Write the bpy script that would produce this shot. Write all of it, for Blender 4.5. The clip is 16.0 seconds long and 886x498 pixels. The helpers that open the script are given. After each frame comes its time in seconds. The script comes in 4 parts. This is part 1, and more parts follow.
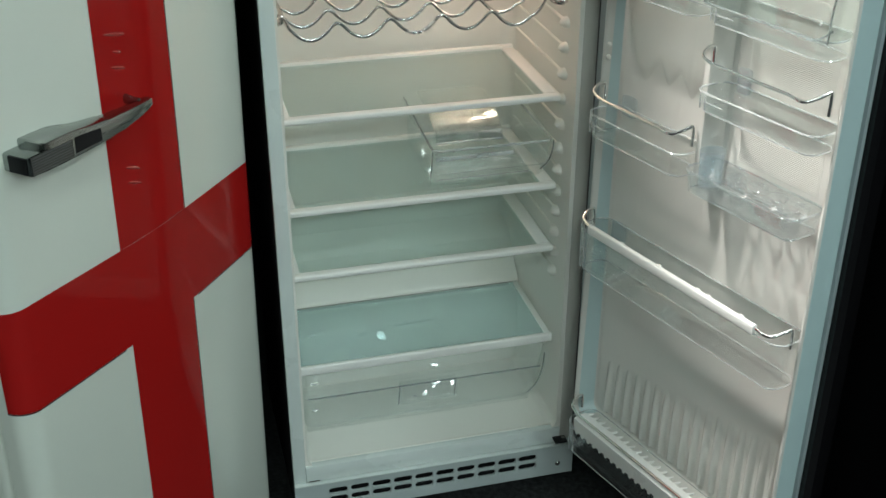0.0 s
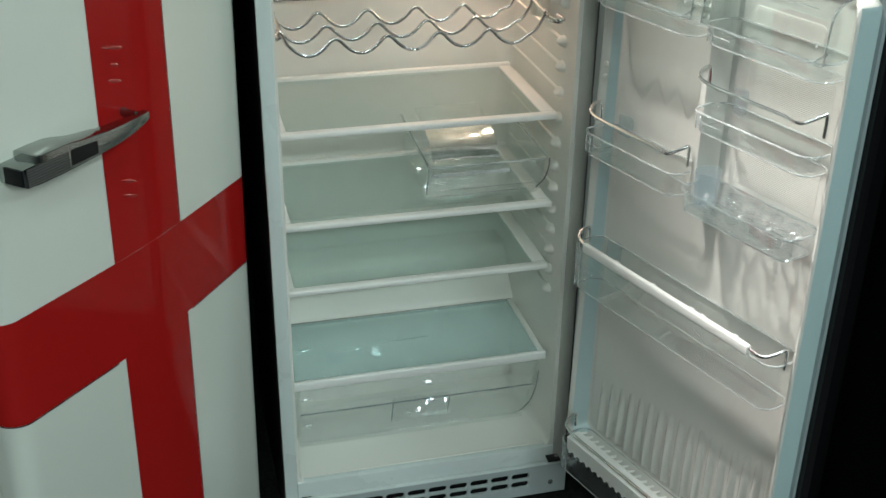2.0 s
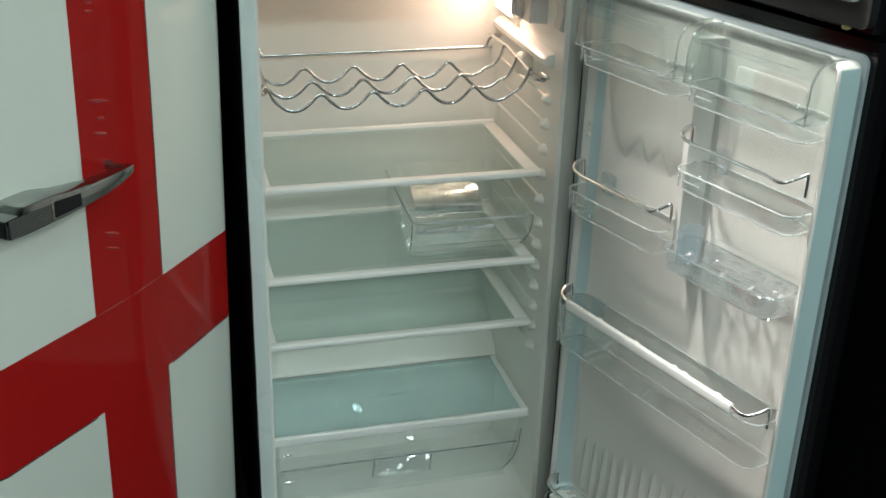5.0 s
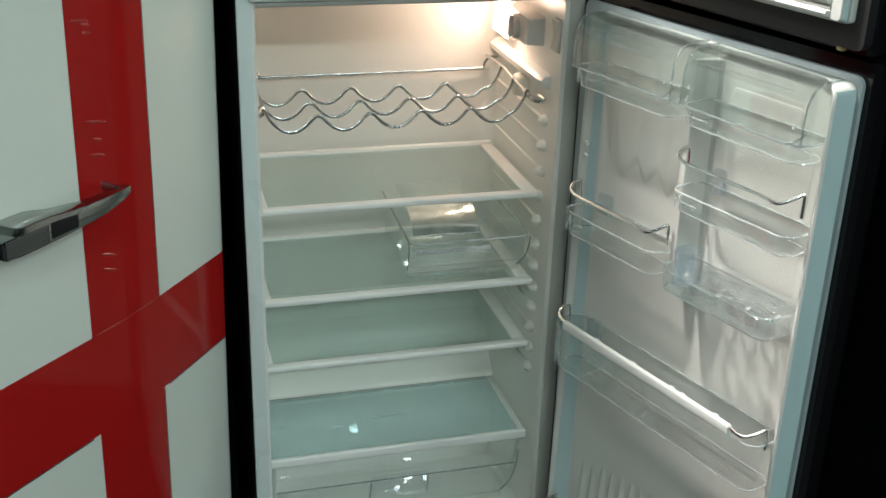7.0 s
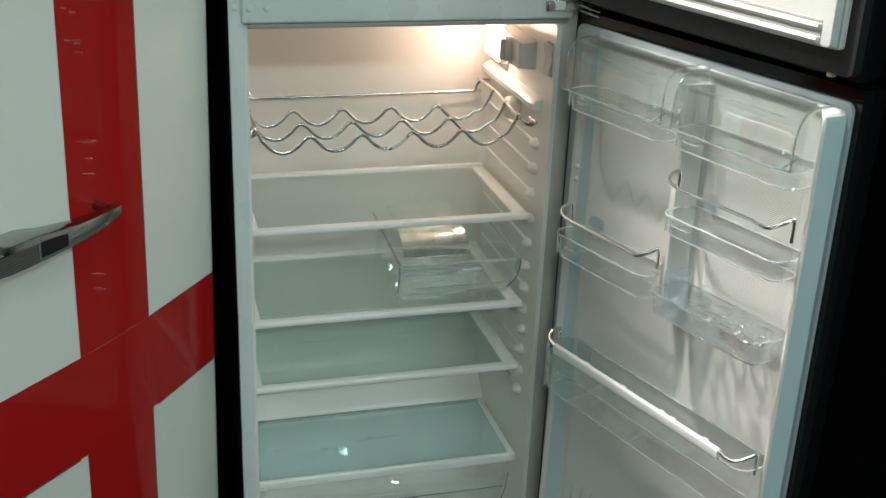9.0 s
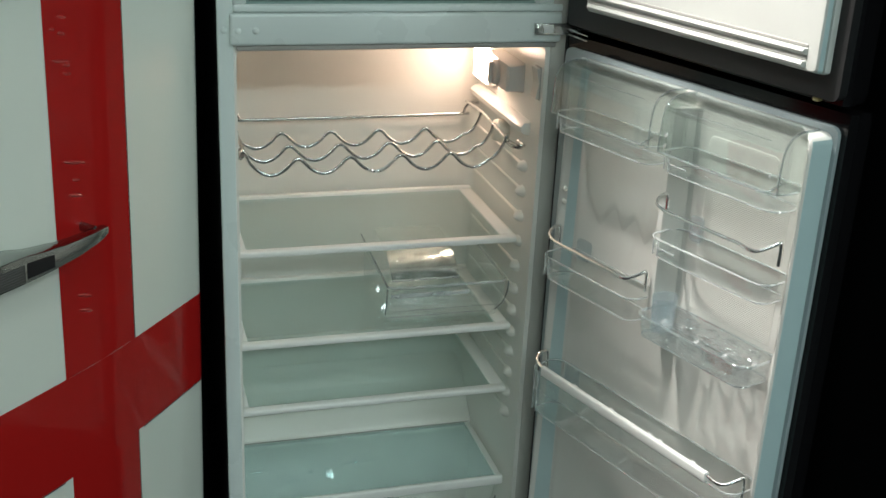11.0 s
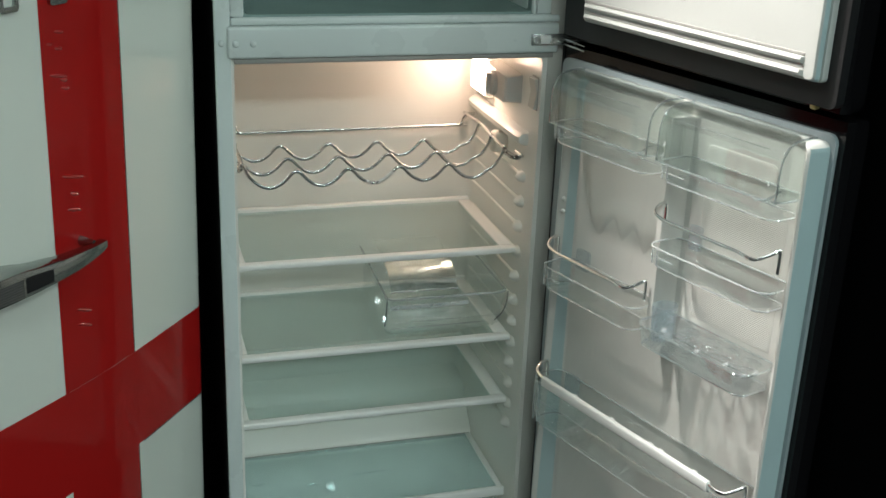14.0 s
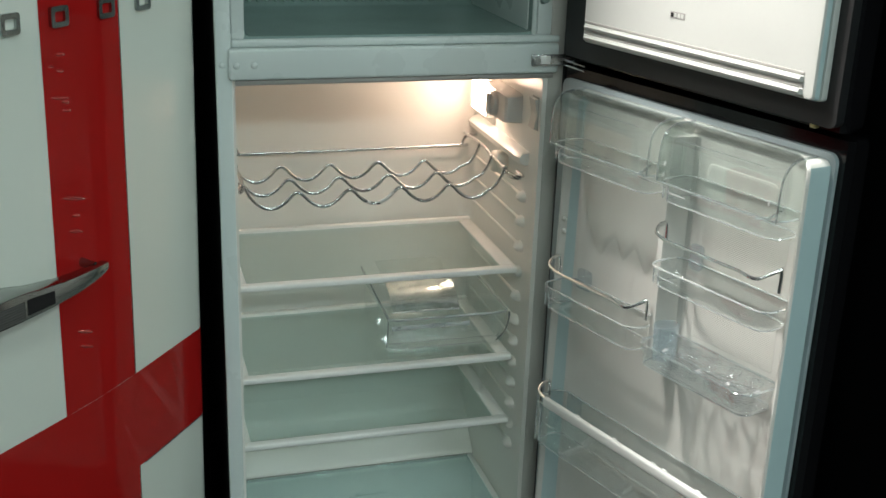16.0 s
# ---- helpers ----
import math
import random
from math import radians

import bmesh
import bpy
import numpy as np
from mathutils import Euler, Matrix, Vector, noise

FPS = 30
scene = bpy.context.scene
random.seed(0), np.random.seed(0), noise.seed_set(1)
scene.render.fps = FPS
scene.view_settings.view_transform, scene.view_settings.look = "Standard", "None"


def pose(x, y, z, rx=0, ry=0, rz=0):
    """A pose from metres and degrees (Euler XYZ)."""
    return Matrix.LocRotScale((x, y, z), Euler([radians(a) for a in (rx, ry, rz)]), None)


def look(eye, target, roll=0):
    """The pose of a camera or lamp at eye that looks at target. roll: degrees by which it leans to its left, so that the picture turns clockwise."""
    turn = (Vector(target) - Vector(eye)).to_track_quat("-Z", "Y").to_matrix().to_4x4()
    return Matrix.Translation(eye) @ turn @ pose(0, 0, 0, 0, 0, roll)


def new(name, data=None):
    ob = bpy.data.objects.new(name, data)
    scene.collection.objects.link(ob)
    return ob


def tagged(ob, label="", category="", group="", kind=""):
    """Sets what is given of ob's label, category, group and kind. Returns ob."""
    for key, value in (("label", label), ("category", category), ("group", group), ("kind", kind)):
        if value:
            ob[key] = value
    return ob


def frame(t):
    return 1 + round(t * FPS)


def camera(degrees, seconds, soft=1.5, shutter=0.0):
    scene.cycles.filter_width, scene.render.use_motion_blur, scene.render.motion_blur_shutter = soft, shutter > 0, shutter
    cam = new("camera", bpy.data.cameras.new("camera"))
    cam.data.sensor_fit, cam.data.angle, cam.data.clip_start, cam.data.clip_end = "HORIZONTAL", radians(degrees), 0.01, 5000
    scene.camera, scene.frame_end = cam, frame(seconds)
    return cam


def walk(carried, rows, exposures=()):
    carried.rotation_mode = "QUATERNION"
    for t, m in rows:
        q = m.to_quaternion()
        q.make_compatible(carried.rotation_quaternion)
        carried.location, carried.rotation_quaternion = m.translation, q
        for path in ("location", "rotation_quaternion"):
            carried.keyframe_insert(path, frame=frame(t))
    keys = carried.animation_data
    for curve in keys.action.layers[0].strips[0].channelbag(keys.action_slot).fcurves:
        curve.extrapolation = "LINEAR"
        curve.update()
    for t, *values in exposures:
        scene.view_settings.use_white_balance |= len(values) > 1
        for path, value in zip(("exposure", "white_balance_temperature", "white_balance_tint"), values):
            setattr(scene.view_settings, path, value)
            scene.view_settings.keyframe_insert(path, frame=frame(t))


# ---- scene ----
cam = camera(42.0, 16.0)
EYE = (-0.4732, -1.8773, 1.6655)
# seconds, yaw, pitch, roll: the camera turns where it stands
PATH = (
    (0.0, -14.643, -28.299, 0.098),
    (0.5, -14.737, -28.287, -0.007),
    (1.0, -14.768, -28.161, 0.059),
    (1.5, -14.862, -27.660, 0.457),
    (2.0, -14.910, -27.469, 0.887),
    (2.5, -15.003, -27.015, 1.096),
    (3.0, -15.165, -26.558, 1.255),
    (3.5, -15.312, -26.163, 1.509),
    (4.0, -15.479, -25.618, 1.684),
    (4.2, -15.571, -25.397, 1.712),
    (6.3, -15.852, -23.925, 1.744),
    (6.5, -15.878, -23.825, 1.750),
    (7.0, -15.886, -23.649, 1.772),
    (7.5, -15.974, -23.416, 1.929),
    (8.0, -16.146, -23.056, 2.055),
    (8.5, -16.134, -22.858, 2.267),
    (9.0, -16.347, -22.538, 2.378),
    (9.2, -16.443, -22.399, 2.431),
    (11.3, -17.055, -21.334, 2.818),
    (11.5, -17.136, -21.302, 2.827),
    (12.0, -17.192, -21.197, 2.731),
    (12.5, -17.177, -21.172, 2.646),
    (13.0, -17.142, -21.043, 2.546),
    (13.5, -17.038, -20.966, 2.319),
    (14.0, -16.963, -20.857, 2.255),
    (14.5, -16.970, -20.632, 2.320),
    (15.0, -16.882, -20.456, 2.180),
    (15.5, -16.845, -20.244, 2.002),
    (16.0, -16.865, -19.854, 1.998),
)
walk(cam, [(t, pose(*EYE, 90 + pitch, 0, yaw) @ pose(0, 0, 0, 0, 0, roll)) for t, yaw, pitch, roll in PATH],
     exposures=((0.0, 0.03), (4.0, 0.07), (6.5, -0.03), (8.0, -0.06), (12.0, -0.19), (16.0, -0.22)))

# ---- world and lights ----
world = bpy.data.worlds.new("world")
world.use_nodes = True
world.node_tree.nodes["Background"].inputs[0].default_value = (0.5, 0.62, 0.6, 1)
world.node_tree.nodes["Background"].inputs[1].default_value = 0.02
scene.world = world
scene.cycles.transparent_max_bounces = 32


def lamp(name, kind, place, energy, colour, target=None, size=None, size_y=None, radius=None):
    data = bpy.data.lights.new(name, kind)
    data.energy, data.color = energy, colour
    if kind == "AREA":
        data.shape, data.size, data.size_y = "RECTANGLE", size, size_y
    else:
        data.shadow_soft_size = radius
    ob = new(name, data)
    ob.matrix_basis = look(place, target) if target else pose(*place)
    return ob


COOL, BLUISH, WARM = (0.84, 1.0, 0.955), (0.79, 0.99, 1.0), (1.0, 0.96, 0.91)
# lamps out of view; the small ones and last strip are added for highlights
# place, power, length, width, tint
HALL_LAMPS = (((1.2, -4.3, 3.05), 67, 1.2, 0.55, BLUISH), ((-0.3, -4.4, 3.05), 38, 1.2, 0.55, COOL), ((-2.2, -3.2, 3.05), 24, 1.1, 0.26, COOL), ((1.4, -2.0, 3.05), 20, 0.3, 0.3, BLUISH), ((-0.6, -2.3, 3.05), 12, 0.3, 0.3, COOL), ((1.9, 0.0, 3.05), 8, 1.6, 0.06, COOL))
for place, power, length, width, tint in HALL_LAMPS:
    lamp("hall_light", "AREA", place, power, tint, (place[0], place[1] + 0.001, 0), length, width)
# place, aim, power, cone
SPOTS = (((-0.46, -0.09, 2.72), (0.49, -0.60, 1.12), 450, 36, 1.0), ((-1.25, -0.15, 2.72), (0.44, -0.58, 1.15), 110, 25, 1.0))
for place, aim, power, cone, blend in SPOTS:
    key = lamp("spot_light", "SPOT", place, power, WARM, aim, radius=0.075)
    key.data.spot_size, key.data.spot_blend = radians(cone), blend
lamp("bulb_light", "POINT", (0.212, 0.240, 1.188), 0.72, (1.0, 0.68, 0.52), radius=0.012)


# ---- materials ----
def material(name):
    m = bpy.data.materials.new(name)
    m.use_nodes = True
    nodes, links = m.node_tree.nodes, m.node_tree.links
    nodes.clear()
    out = nodes.new("ShaderNodeOutputMaterial")
    return m, nodes, links, out


def noise_node(nodes, links, scale, detail=4.0, stretch=None):
    coord = nodes.new("ShaderNodeTexCoord")
    n = nodes.new("ShaderNodeTexNoise")
    n.inputs["Scale"].default_value, n.inputs["Detail"].default_value = scale, detail
    if stretch:
        mapping = nodes.new("ShaderNodeMapping")
        mapping.inputs["Scale"].default_value = stretch
        links.new(coord.outputs["Object"], mapping.inputs["Vector"])
        links.new(mapping.outputs["Vector"], n.inputs["Vector"])
    else:
        links.new(coord.outputs["Object"], n.inputs["Vector"])
    return n


def surface(name, colour, rough=0.4, metal=0.0, vary=0.06, scale=9.0, fine=160.0, bump=0.02, coat=0.0, rough_vary=0.08, stretch=None, contrast=None):
    """Painted, moulded or metal surface: broad and fine changes of tone, gloss and relief."""
    m, nodes, links, out = material(name)
    b = nodes.new("ShaderNodeBsdfPrincipled")
    links.new(b.outputs[0], out.inputs[0])
    b.inputs["Metallic"].default_value = metal
    b.inputs["Coat Weight"].default_value = coat
    b.inputs["Coat Roughness"].default_value = 0.03
    broad, grain = noise_node(nodes, links, scale, 5.0, stretch), noise_node(nodes, links, fine, 3.0, stretch)
    mix = nodes.new("ShaderNodeMix")
    mix.data_type = "RGBA"
    mix.inputs["A"].default_value = (*[c * (1 - vary) for c in colour], 1)
    mix.inputs["B"].default_value = (*[min(1, c * (1 + vary)) for c in colour], 1)
    add = nodes.new("ShaderNodeMath")
    add.operation = "MULTIPLY_ADD"
    add.inputs[1].default_value = 0.3
    links.new(grain.outputs["Fac"], add.inputs[0])
    scaled = nodes.new("ShaderNodeMath")
    scaled.operation = "MULTIPLY"
    scaled.inputs[1].default_value = 0.7
    links.new(broad.outputs["Fac"], scaled.inputs[0])
    links.new(scaled.outputs[0], add.inputs[2])
    tone = add.outputs[0]
    if contrast:
        sharp = nodes.new("ShaderNodeMapRange")
        sharp.inputs["From Min"].default_value, sharp.inputs["From Max"].default_value = contrast
        links.new(tone, sharp.inputs["Value"])
        tone = sharp.outputs[0]
    links.new(tone, mix.inputs["Factor"])
    links.new(mix.outputs["Result"], b.inputs["Base Color"])
    r = nodes.new("ShaderNodeMapRange")
    r.inputs["To Min"].default_value, r.inputs["To Max"].default_value = max(0.02, rough - rough_vary), rough + rough_vary
    links.new(broad.outputs["Fac"], r.inputs["Value"])
    links.new(r.outputs[0], b.inputs["Roughness"])
    if bump:
        bp = nodes.new("ShaderNodeBump")
        bp.inputs["Strength"].default_value, bp.inputs["Distance"].default_value = bump, 0.002
        links.new(grain.outputs["Fac"], bp.inputs["Height"])
        links.new(bp.outputs[0], b.inputs["Normal"])
    return m


def clear(name, tint, haze=0.05, rough=0.04, ior=1.45, smear=0.5, ripple=0.0, cloud=(0.86, 0.89, 0.88)):
    """Thin clear sheet: it lets light straight through, shines by Fresnel and carries a little haze and smears."""
    m, nodes, links, out = material(name)
    see, shine, milk = nodes.new("ShaderNodeBsdfTransparent"), nodes.new("ShaderNodeBsdfGlossy"), nodes.new("ShaderNodeBsdfDiffuse")
    see.inputs[0].default_value = (*tint, 1)
    shine.inputs["Roughness"].default_value = rough
    shine.inputs[0].default_value = (0.95, 0.97, 0.97, 1)
    milk.inputs[0].default_value = (*cloud, 1)
    n = noise_node(nodes, links, 14.0, 4.0)
    r = nodes.new("ShaderNodeMapRange")
    r.inputs["To Min"].default_value, r.inputs["To Max"].default_value = haze * (1 - smear), haze * (1 + smear)
    links.new(n.outputs["Fac"], r.inputs["Value"])
    if ripple:
        thick = noise_node(nodes, links, 26.0, 2.0, (1.0, 1.0, 0.45))
        ramp = nodes.new("ShaderNodeMapRange")
        ramp.inputs["From Min"].default_value, ramp.inputs["From Max"].default_value = 0.42, 0.58
        tone = nodes.new("ShaderNodeMix")
        tone.data_type = "RGBA"
        tone.inputs["A"].default_value, tone.inputs["B"].default_value = (*[c * (1 - ripple) for c in tint], 1), (*tint, 1)
        links.new(thick.outputs["Fac"], ramp.inputs["Value"])
        links.new(ramp.outputs[0], tone.inputs["Factor"])
        links.new(tone.outputs["Result"], see.inputs[0])
    one, two, f = nodes.new("ShaderNodeMixShader"), nodes.new("ShaderNodeMixShader"), nodes.new("ShaderNodeMath")
    weight, power = nodes.new("ShaderNodeLayerWeight"), nodes.new("ShaderNodeMath")
    weight.inputs["Blend"].default_value = 0.5
    power.operation, power.inputs[1].default_value = "POWER", 4.0
    f.operation, f.inputs[1].default_value, f.inputs[2].default_value = "MULTIPLY_ADD", 0.75, (ior - 1) ** 2 / (ior + 1) ** 2 * 1.2
    links.new(weight.outputs["Facing"], power.inputs[0])
    links.new(power.outputs[0], f.inputs[0])
    links.new(r.outputs[0], one.inputs[0])
    links.new(see.outputs[0], one.inputs[1])
    links.new(milk.outputs[0], one.inputs[2])
    links.new(f.outputs[0], two.inputs[0])
    links.new(one.outputs[0], two.inputs[1])
    links.new(shine.outputs[0], two.inputs[2])
    links.new(two.outputs[0], out.inputs[0])
    return m


def glow(name, colour, strength):
    m, nodes, links, out = material(name)
    e = nodes.new("ShaderNodeEmission")
    e.inputs[0].default_value, e.inputs[1].default_value = (*colour, 1), strength
    links.new(e.outputs[0], out.inputs[0])
    return m


WHITE_ENAMEL = surface("white_enamel", (0.74, 0.78, 0.71), 0.08, vary=0.02, scale=2.5, bump=0.0, rough_vary=0.03)
RED_VINYL = surface("red_vinyl", (0.40, 0.012, 0.011), 0.03, vary=0.06, scale=2.5, bump=0.0, rough_vary=0.01)
RED_VINYL.node_tree.nodes["Principled BSDF"].inputs["Specular IOR Level"].default_value = 0.16
# the same red vinyl, made glossier for its glints
RED_GLINT = surface("red_vinyl_glint", (0.40, 0.012, 0.011), 0.12, vary=0.06, scale=2.5, bump=0.0, rough_vary=0.01, coat=1.0)
RED_GLINT.node_tree.nodes["Principled BSDF"].inputs["Specular IOR Level"].default_value = 1.0
EDGE_SHADOW = surface("edge_shadow", (0.02, 0.012, 0.012), 0.4, bump=0.0)
BLACK_ENAMEL = surface("black_enamel", (0.0045, 0.0042, 0.0048), 0.10, vary=0.2, scale=3.0, bump=0.0, rough_vary=0.03)
BLACK_ENAMEL.node_tree.nodes["Principled BSDF"].inputs["Specular IOR Level"].default_value = 0.32
# black enamel again, lightened for the glow off the neighbouring fridge
SHELL_LIT_BLACK = surface("lit_black_enamel", (0.014, 0.0125, 0.012), 0.35, vary=0.2, scale=3.0, bump=0.0, rough_vary=0.05)
BLACK_RUBBER = surface("black_rubber", (0.012, 0.012, 0.0125), 0.45, vary=0.15)
LINER = surface("white_liner", (0.8, 0.79, 0.74), 0.34, vary=0.025, scale=5.0, bump=0.015)
DOOR_LINER = surface("door_liner", (0.625, 0.622, 0.585), 0.07, vary=0.04, scale=6.0, fine=13.0, bump=0.30, rough_vary=0.03, stretch=(1.0, 1.0, 0.22))
DOOR_LINER.node_tree.nodes["Principled BSDF"].inputs["Specular IOR Level"].default_value = 1.0
def add_relief(m, scale, stretch, strength, distance):
    """A second, broader relief under the fine one."""
    nodes, links = m.node_tree.nodes, m.node_tree.links
    n = noise_node(nodes, links, scale, 2.0, stretch)
    n.inputs["Distortion"].default_value = 0.8
    bp = nodes.new("ShaderNodeBump")
    bp.inputs["Strength"].default_value, bp.inputs["Distance"].default_value = strength, distance
    links.new(n.outputs["Fac"], bp.inputs["Height"])
    links.new(bp.outputs[0], nodes["Bump"].inputs["Normal"])


add_relief(DOOR_LINER, 22.0, (1.0, 1.0, 0.3), 0.35, 0.004)
PANEL_WHITE = surface("panel_white", (0.55, 0.56, 0.53), 0.3, vary=0.03, scale=6.0, bump=0.02)
# cool hall light on the outward sides is put into this blue-grey
RIM_COOL = surface("rim_side", (0.41, 0.52, 0.525), 0.3, vary=0.05, scale=4.0)
FRAME_GREY = surface("frame_paint", (0.68, 0.74, 0.72), 0.28, vary=0.015, scale=4.0, bump=0.01)
# frame paint made darker, as less light reaches the base
BASE_SHADE = surface("base_shade_paint", (0.43, 0.485, 0.485), 0.3, vary=0.04, scale=4.0, bump=0.01)
# right frame's shade and warm bounce put into colour; also the rocker's grey
FRAME_SHADE_ROCKER = surface("frame_shade_rocker_grey", (0.52, 0.51, 0.47), 0.3, vary=0.03, scale=4.0, bump=0.01)
SHELF_TRIM = surface("shelf_trim", (0.84, 0.84, 0.81), 0.3, vary=0.02, bump=0.01)
GREY_PLASTIC = surface("grey_plastic", (0.34, 0.33, 0.31), 0.4, vary=0.05)
THERMO_GREY = surface("thermostat_grey", (0.52, 0.51, 0.49), 0.4, vary=0.05)
DARK_PLASTIC = surface("dark_plastic", (0.012, 0.012, 0.013), 0.35, vary=0.1)
DARK_PLASTIC.node_tree.nodes["Principled BSDF"].inputs["Specular IOR Level"].default_value = 0.25
WIRE_CHROME = surface("wire_chrome", (0.62, 0.62, 0.61), 0.26, metal=1.0, vary=0.05, bump=0.01, rough_vary=0.05)
CHROME = surface("chrome", (0.93, 0.93, 0.92), 0.19, metal=1.0, vary=0.04, bump=0.01, rough_vary=0.05)
# chrome whose colour is lowered for the dark surroundings it mirrors
HANDLE_CHROME = surface("handle_chrome", (0.36, 0.38, 0.37), 0.18, metal=1.0, vary=0.05, bump=0.01, rough_vary=0.05)
HANDLE_GREY = surface("handle_grey", (0.11, 0.115, 0.11), 0.38, metal=1.0, vary=0.05, bump=0.01)
RIB_GREY = surface("rib_grey", (0.17, 0.175, 0.17), 0.6, metal=1.0, vary=0.05, bump=0.01)
STEEL = surface("steel", (0.55, 0.55, 0.54), 0.25, metal=1.0, vary=0.08, bump=0.02)
CREAM = surface("cream_plastic", (0.88, 0.82, 0.73), 0.35, vary=0.03)
YELLOW = surface("yellow_plastic", (0.8, 0.68, 0.28), 0.4, vary=0.05)
# liner grey darkened for the little light inside; uneven tone is its own
FREEZER_DIM = surface("freezer_liner", (0.27, 0.37, 0.345), 0.16, vary=0.22, scale=5.0, bump=0.05, rough_vary=0.12)
GASKET = surface("gasket", (0.30, 0.35, 0.36), 0.5, vary=0.08)
# glossy plastic for the domes that are added to make glints
GLINT_CLEAR = clear("clear_glint_plastic", (0.95, 0.965, 0.975), 0.22, 0.13, 2.9)
CLEAR = clear("clear_plastic", (0.99, 0.994, 0.993), 0.04, 0.035, 1.6)
TUB_CLEAR = clear("clear_tub_plastic", (0.99, 0.994, 0.993), 0.05, 0.13, 1.22)
# rim plastics with white haze, so that edges look light-catching
CLEAR_EDGE = clear("clear_plastic_rim", (0.90, 0.925, 0.935), 0.10, 0.04, 2.8)
EDGE_BRIGHT = clear("clear_plastic_bright_rim", (0.95, 0.965, 0.975), 0.35, 0.05, 2.6)
BIN_CLEAR = clear("clear_bin_plastic", (0.988, 0.992, 0.990), 0.018, 0.03, 1.6, ripple=0.02)
JUG_CLEAR = clear("clear_jug_plastic", (0.945, 0.96, 0.97), 0.09, 0.03, 1.7, cloud=(0.72, 0.84, 0.90))
CUP_CLEAR = clear("clear_cup_plastic", (0.992, 0.995, 0.996), 0.03, 0.05, 1.75)
HOOD_CLEAR = clear("clear_hood_plastic", (0.90, 0.925, 0.915), 0.012, 0.03, 1.7, ripple=0.05)
CLEAR_COVER = clear("clear_cover", (0.95, 0.955, 0.95), 0.03, 0.08, 2.4, ripple=0.12)
CLEAR_DARK = clear("clear_plastic_line", (0.6, 0.62, 0.65), 0.12, 0.08)
SHELF_GLASS = clear("shelf_glass", (0.895, 0.948, 0.936), 0.055, 0.03, 1.5)
LID_GLASS = clear("lid_glass", (0.885, 0.965, 0.965), 0.26, 0.03, 1.55, cloud=(0.64, 0.80, 0.79))
LAMP_COVER = glow("lamp_cover", (1.0, 0.78, 0.62), 17.0)
HALL_GLOW = glow("hall_lamp_glow", COOL, 6.0)
CARPET = surface("dark_floor", (0.030, 0.033, 0.034), 0.6, vary=0.95, scale=90.0, fine=320.0, bump=0.6, rough_vary=0.2, contrast=(0.40, 0.74))
HALL_WALL = surface("dark_wall", (0.0025, 0.0025, 0.003), 0.8, vary=0.2, scale=2.0, bump=0.05)
HALL_WALL.node_tree.nodes["Principled BSDF"].inputs["Specular IOR Level"].default_value = 0.1
BOOTH_WALL = surface("booth_wall", (0.12, 0.125, 0.125), 0.7, vary=0.08, scale=1.5, bump=0.05)
HALL_CEILING = surface("hall_ceiling", (0.02, 0.02, 0.02), 0.8, vary=0.1, scale=2.0, bump=0.05)


# ---- mesh helpers ----
def finish(bm, smooth=35):
    bmesh.ops.recalc_face_normals(bm, faces=bm.faces)
    for f in bm.faces:
        f.smooth = True
    for e in bm.edges:
        e.smooth = len(e.link_faces) == 2 and e.calc_face_angle(0) < radians(smooth)


SHAPE = None


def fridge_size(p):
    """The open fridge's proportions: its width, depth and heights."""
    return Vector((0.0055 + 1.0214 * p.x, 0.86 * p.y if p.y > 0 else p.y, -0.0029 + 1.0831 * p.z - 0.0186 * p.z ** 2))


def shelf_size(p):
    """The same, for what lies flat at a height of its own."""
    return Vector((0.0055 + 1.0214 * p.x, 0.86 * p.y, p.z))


def part(name, bm, mat, parent=None, label="", m=None):
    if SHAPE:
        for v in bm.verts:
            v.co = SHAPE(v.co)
    finish(bm)
    me = bpy.data.meshes.new(name)
    bm.to_mesh(me)
    bm.free()
    me.materials.append(mat)
    ob = new(name, me)
    if parent is not None:
        ob.parent = parent
    if m is not None:
        ob.matrix_basis = m
    return tagged(ob, label)


def thing(name, label, category, m=None, group="", kind=""):
    ob = new(name)
    ob.empty_display_size = 0.05
    if m is not None:
        ob.matrix_basis = m
    return tagged(ob, label, category, group, kind)


def box(x0, x1, y0, y1, z0, z1, bevel=0.0, seg=2, bm=None):
    tmp = bmesh.new()
    bmesh.ops.create_cube(tmp, size=1.0)
    for v in tmp.verts:
        v.co = Vector(((x0, x1)[v.co.x > 0], (y0, y1)[v.co.y > 0], (z0, z1)[v.co.z > 0]))
    if bevel:
        bmesh.ops.bevel(tmp, geom=tmp.edges[:], offset=bevel, segments=seg, affect="EDGES", profile=0.5)
    return merged(bm, tmp)


def merged(bm, tmp, m=None):
    if m is not None:
        bmesh.ops.transform(tmp, matrix=m, verts=tmp.verts)
    if bm is None:
        return tmp
    me = bpy.data.meshes.new("scratch")
    tmp.to_mesh(me)
    tmp.free()
    bm.from_mesh(me)
    bpy.data.meshes.remove(me)
    return bm


def skin(loops, bm=None, close=True, cap_first=False, cap_last=False):
    """Quads between equal loops of points."""
    tmp = bmesh.new()
    rows = [[tmp.verts.new(p) for p in loop] for loop in loops]
    for a, b in zip(rows, rows[1:]):
        n = len(a)
        for i in range(n if close else n - 1):
            j = (i + 1) % n
            tmp.faces.new((a[i], a[j], b[j], b[i]))
    if cap_first:
        tmp.faces.new(rows[0][::-1])
    if cap_last:
        tmp.faces.new(rows[-1])
    return merged(bm, tmp)


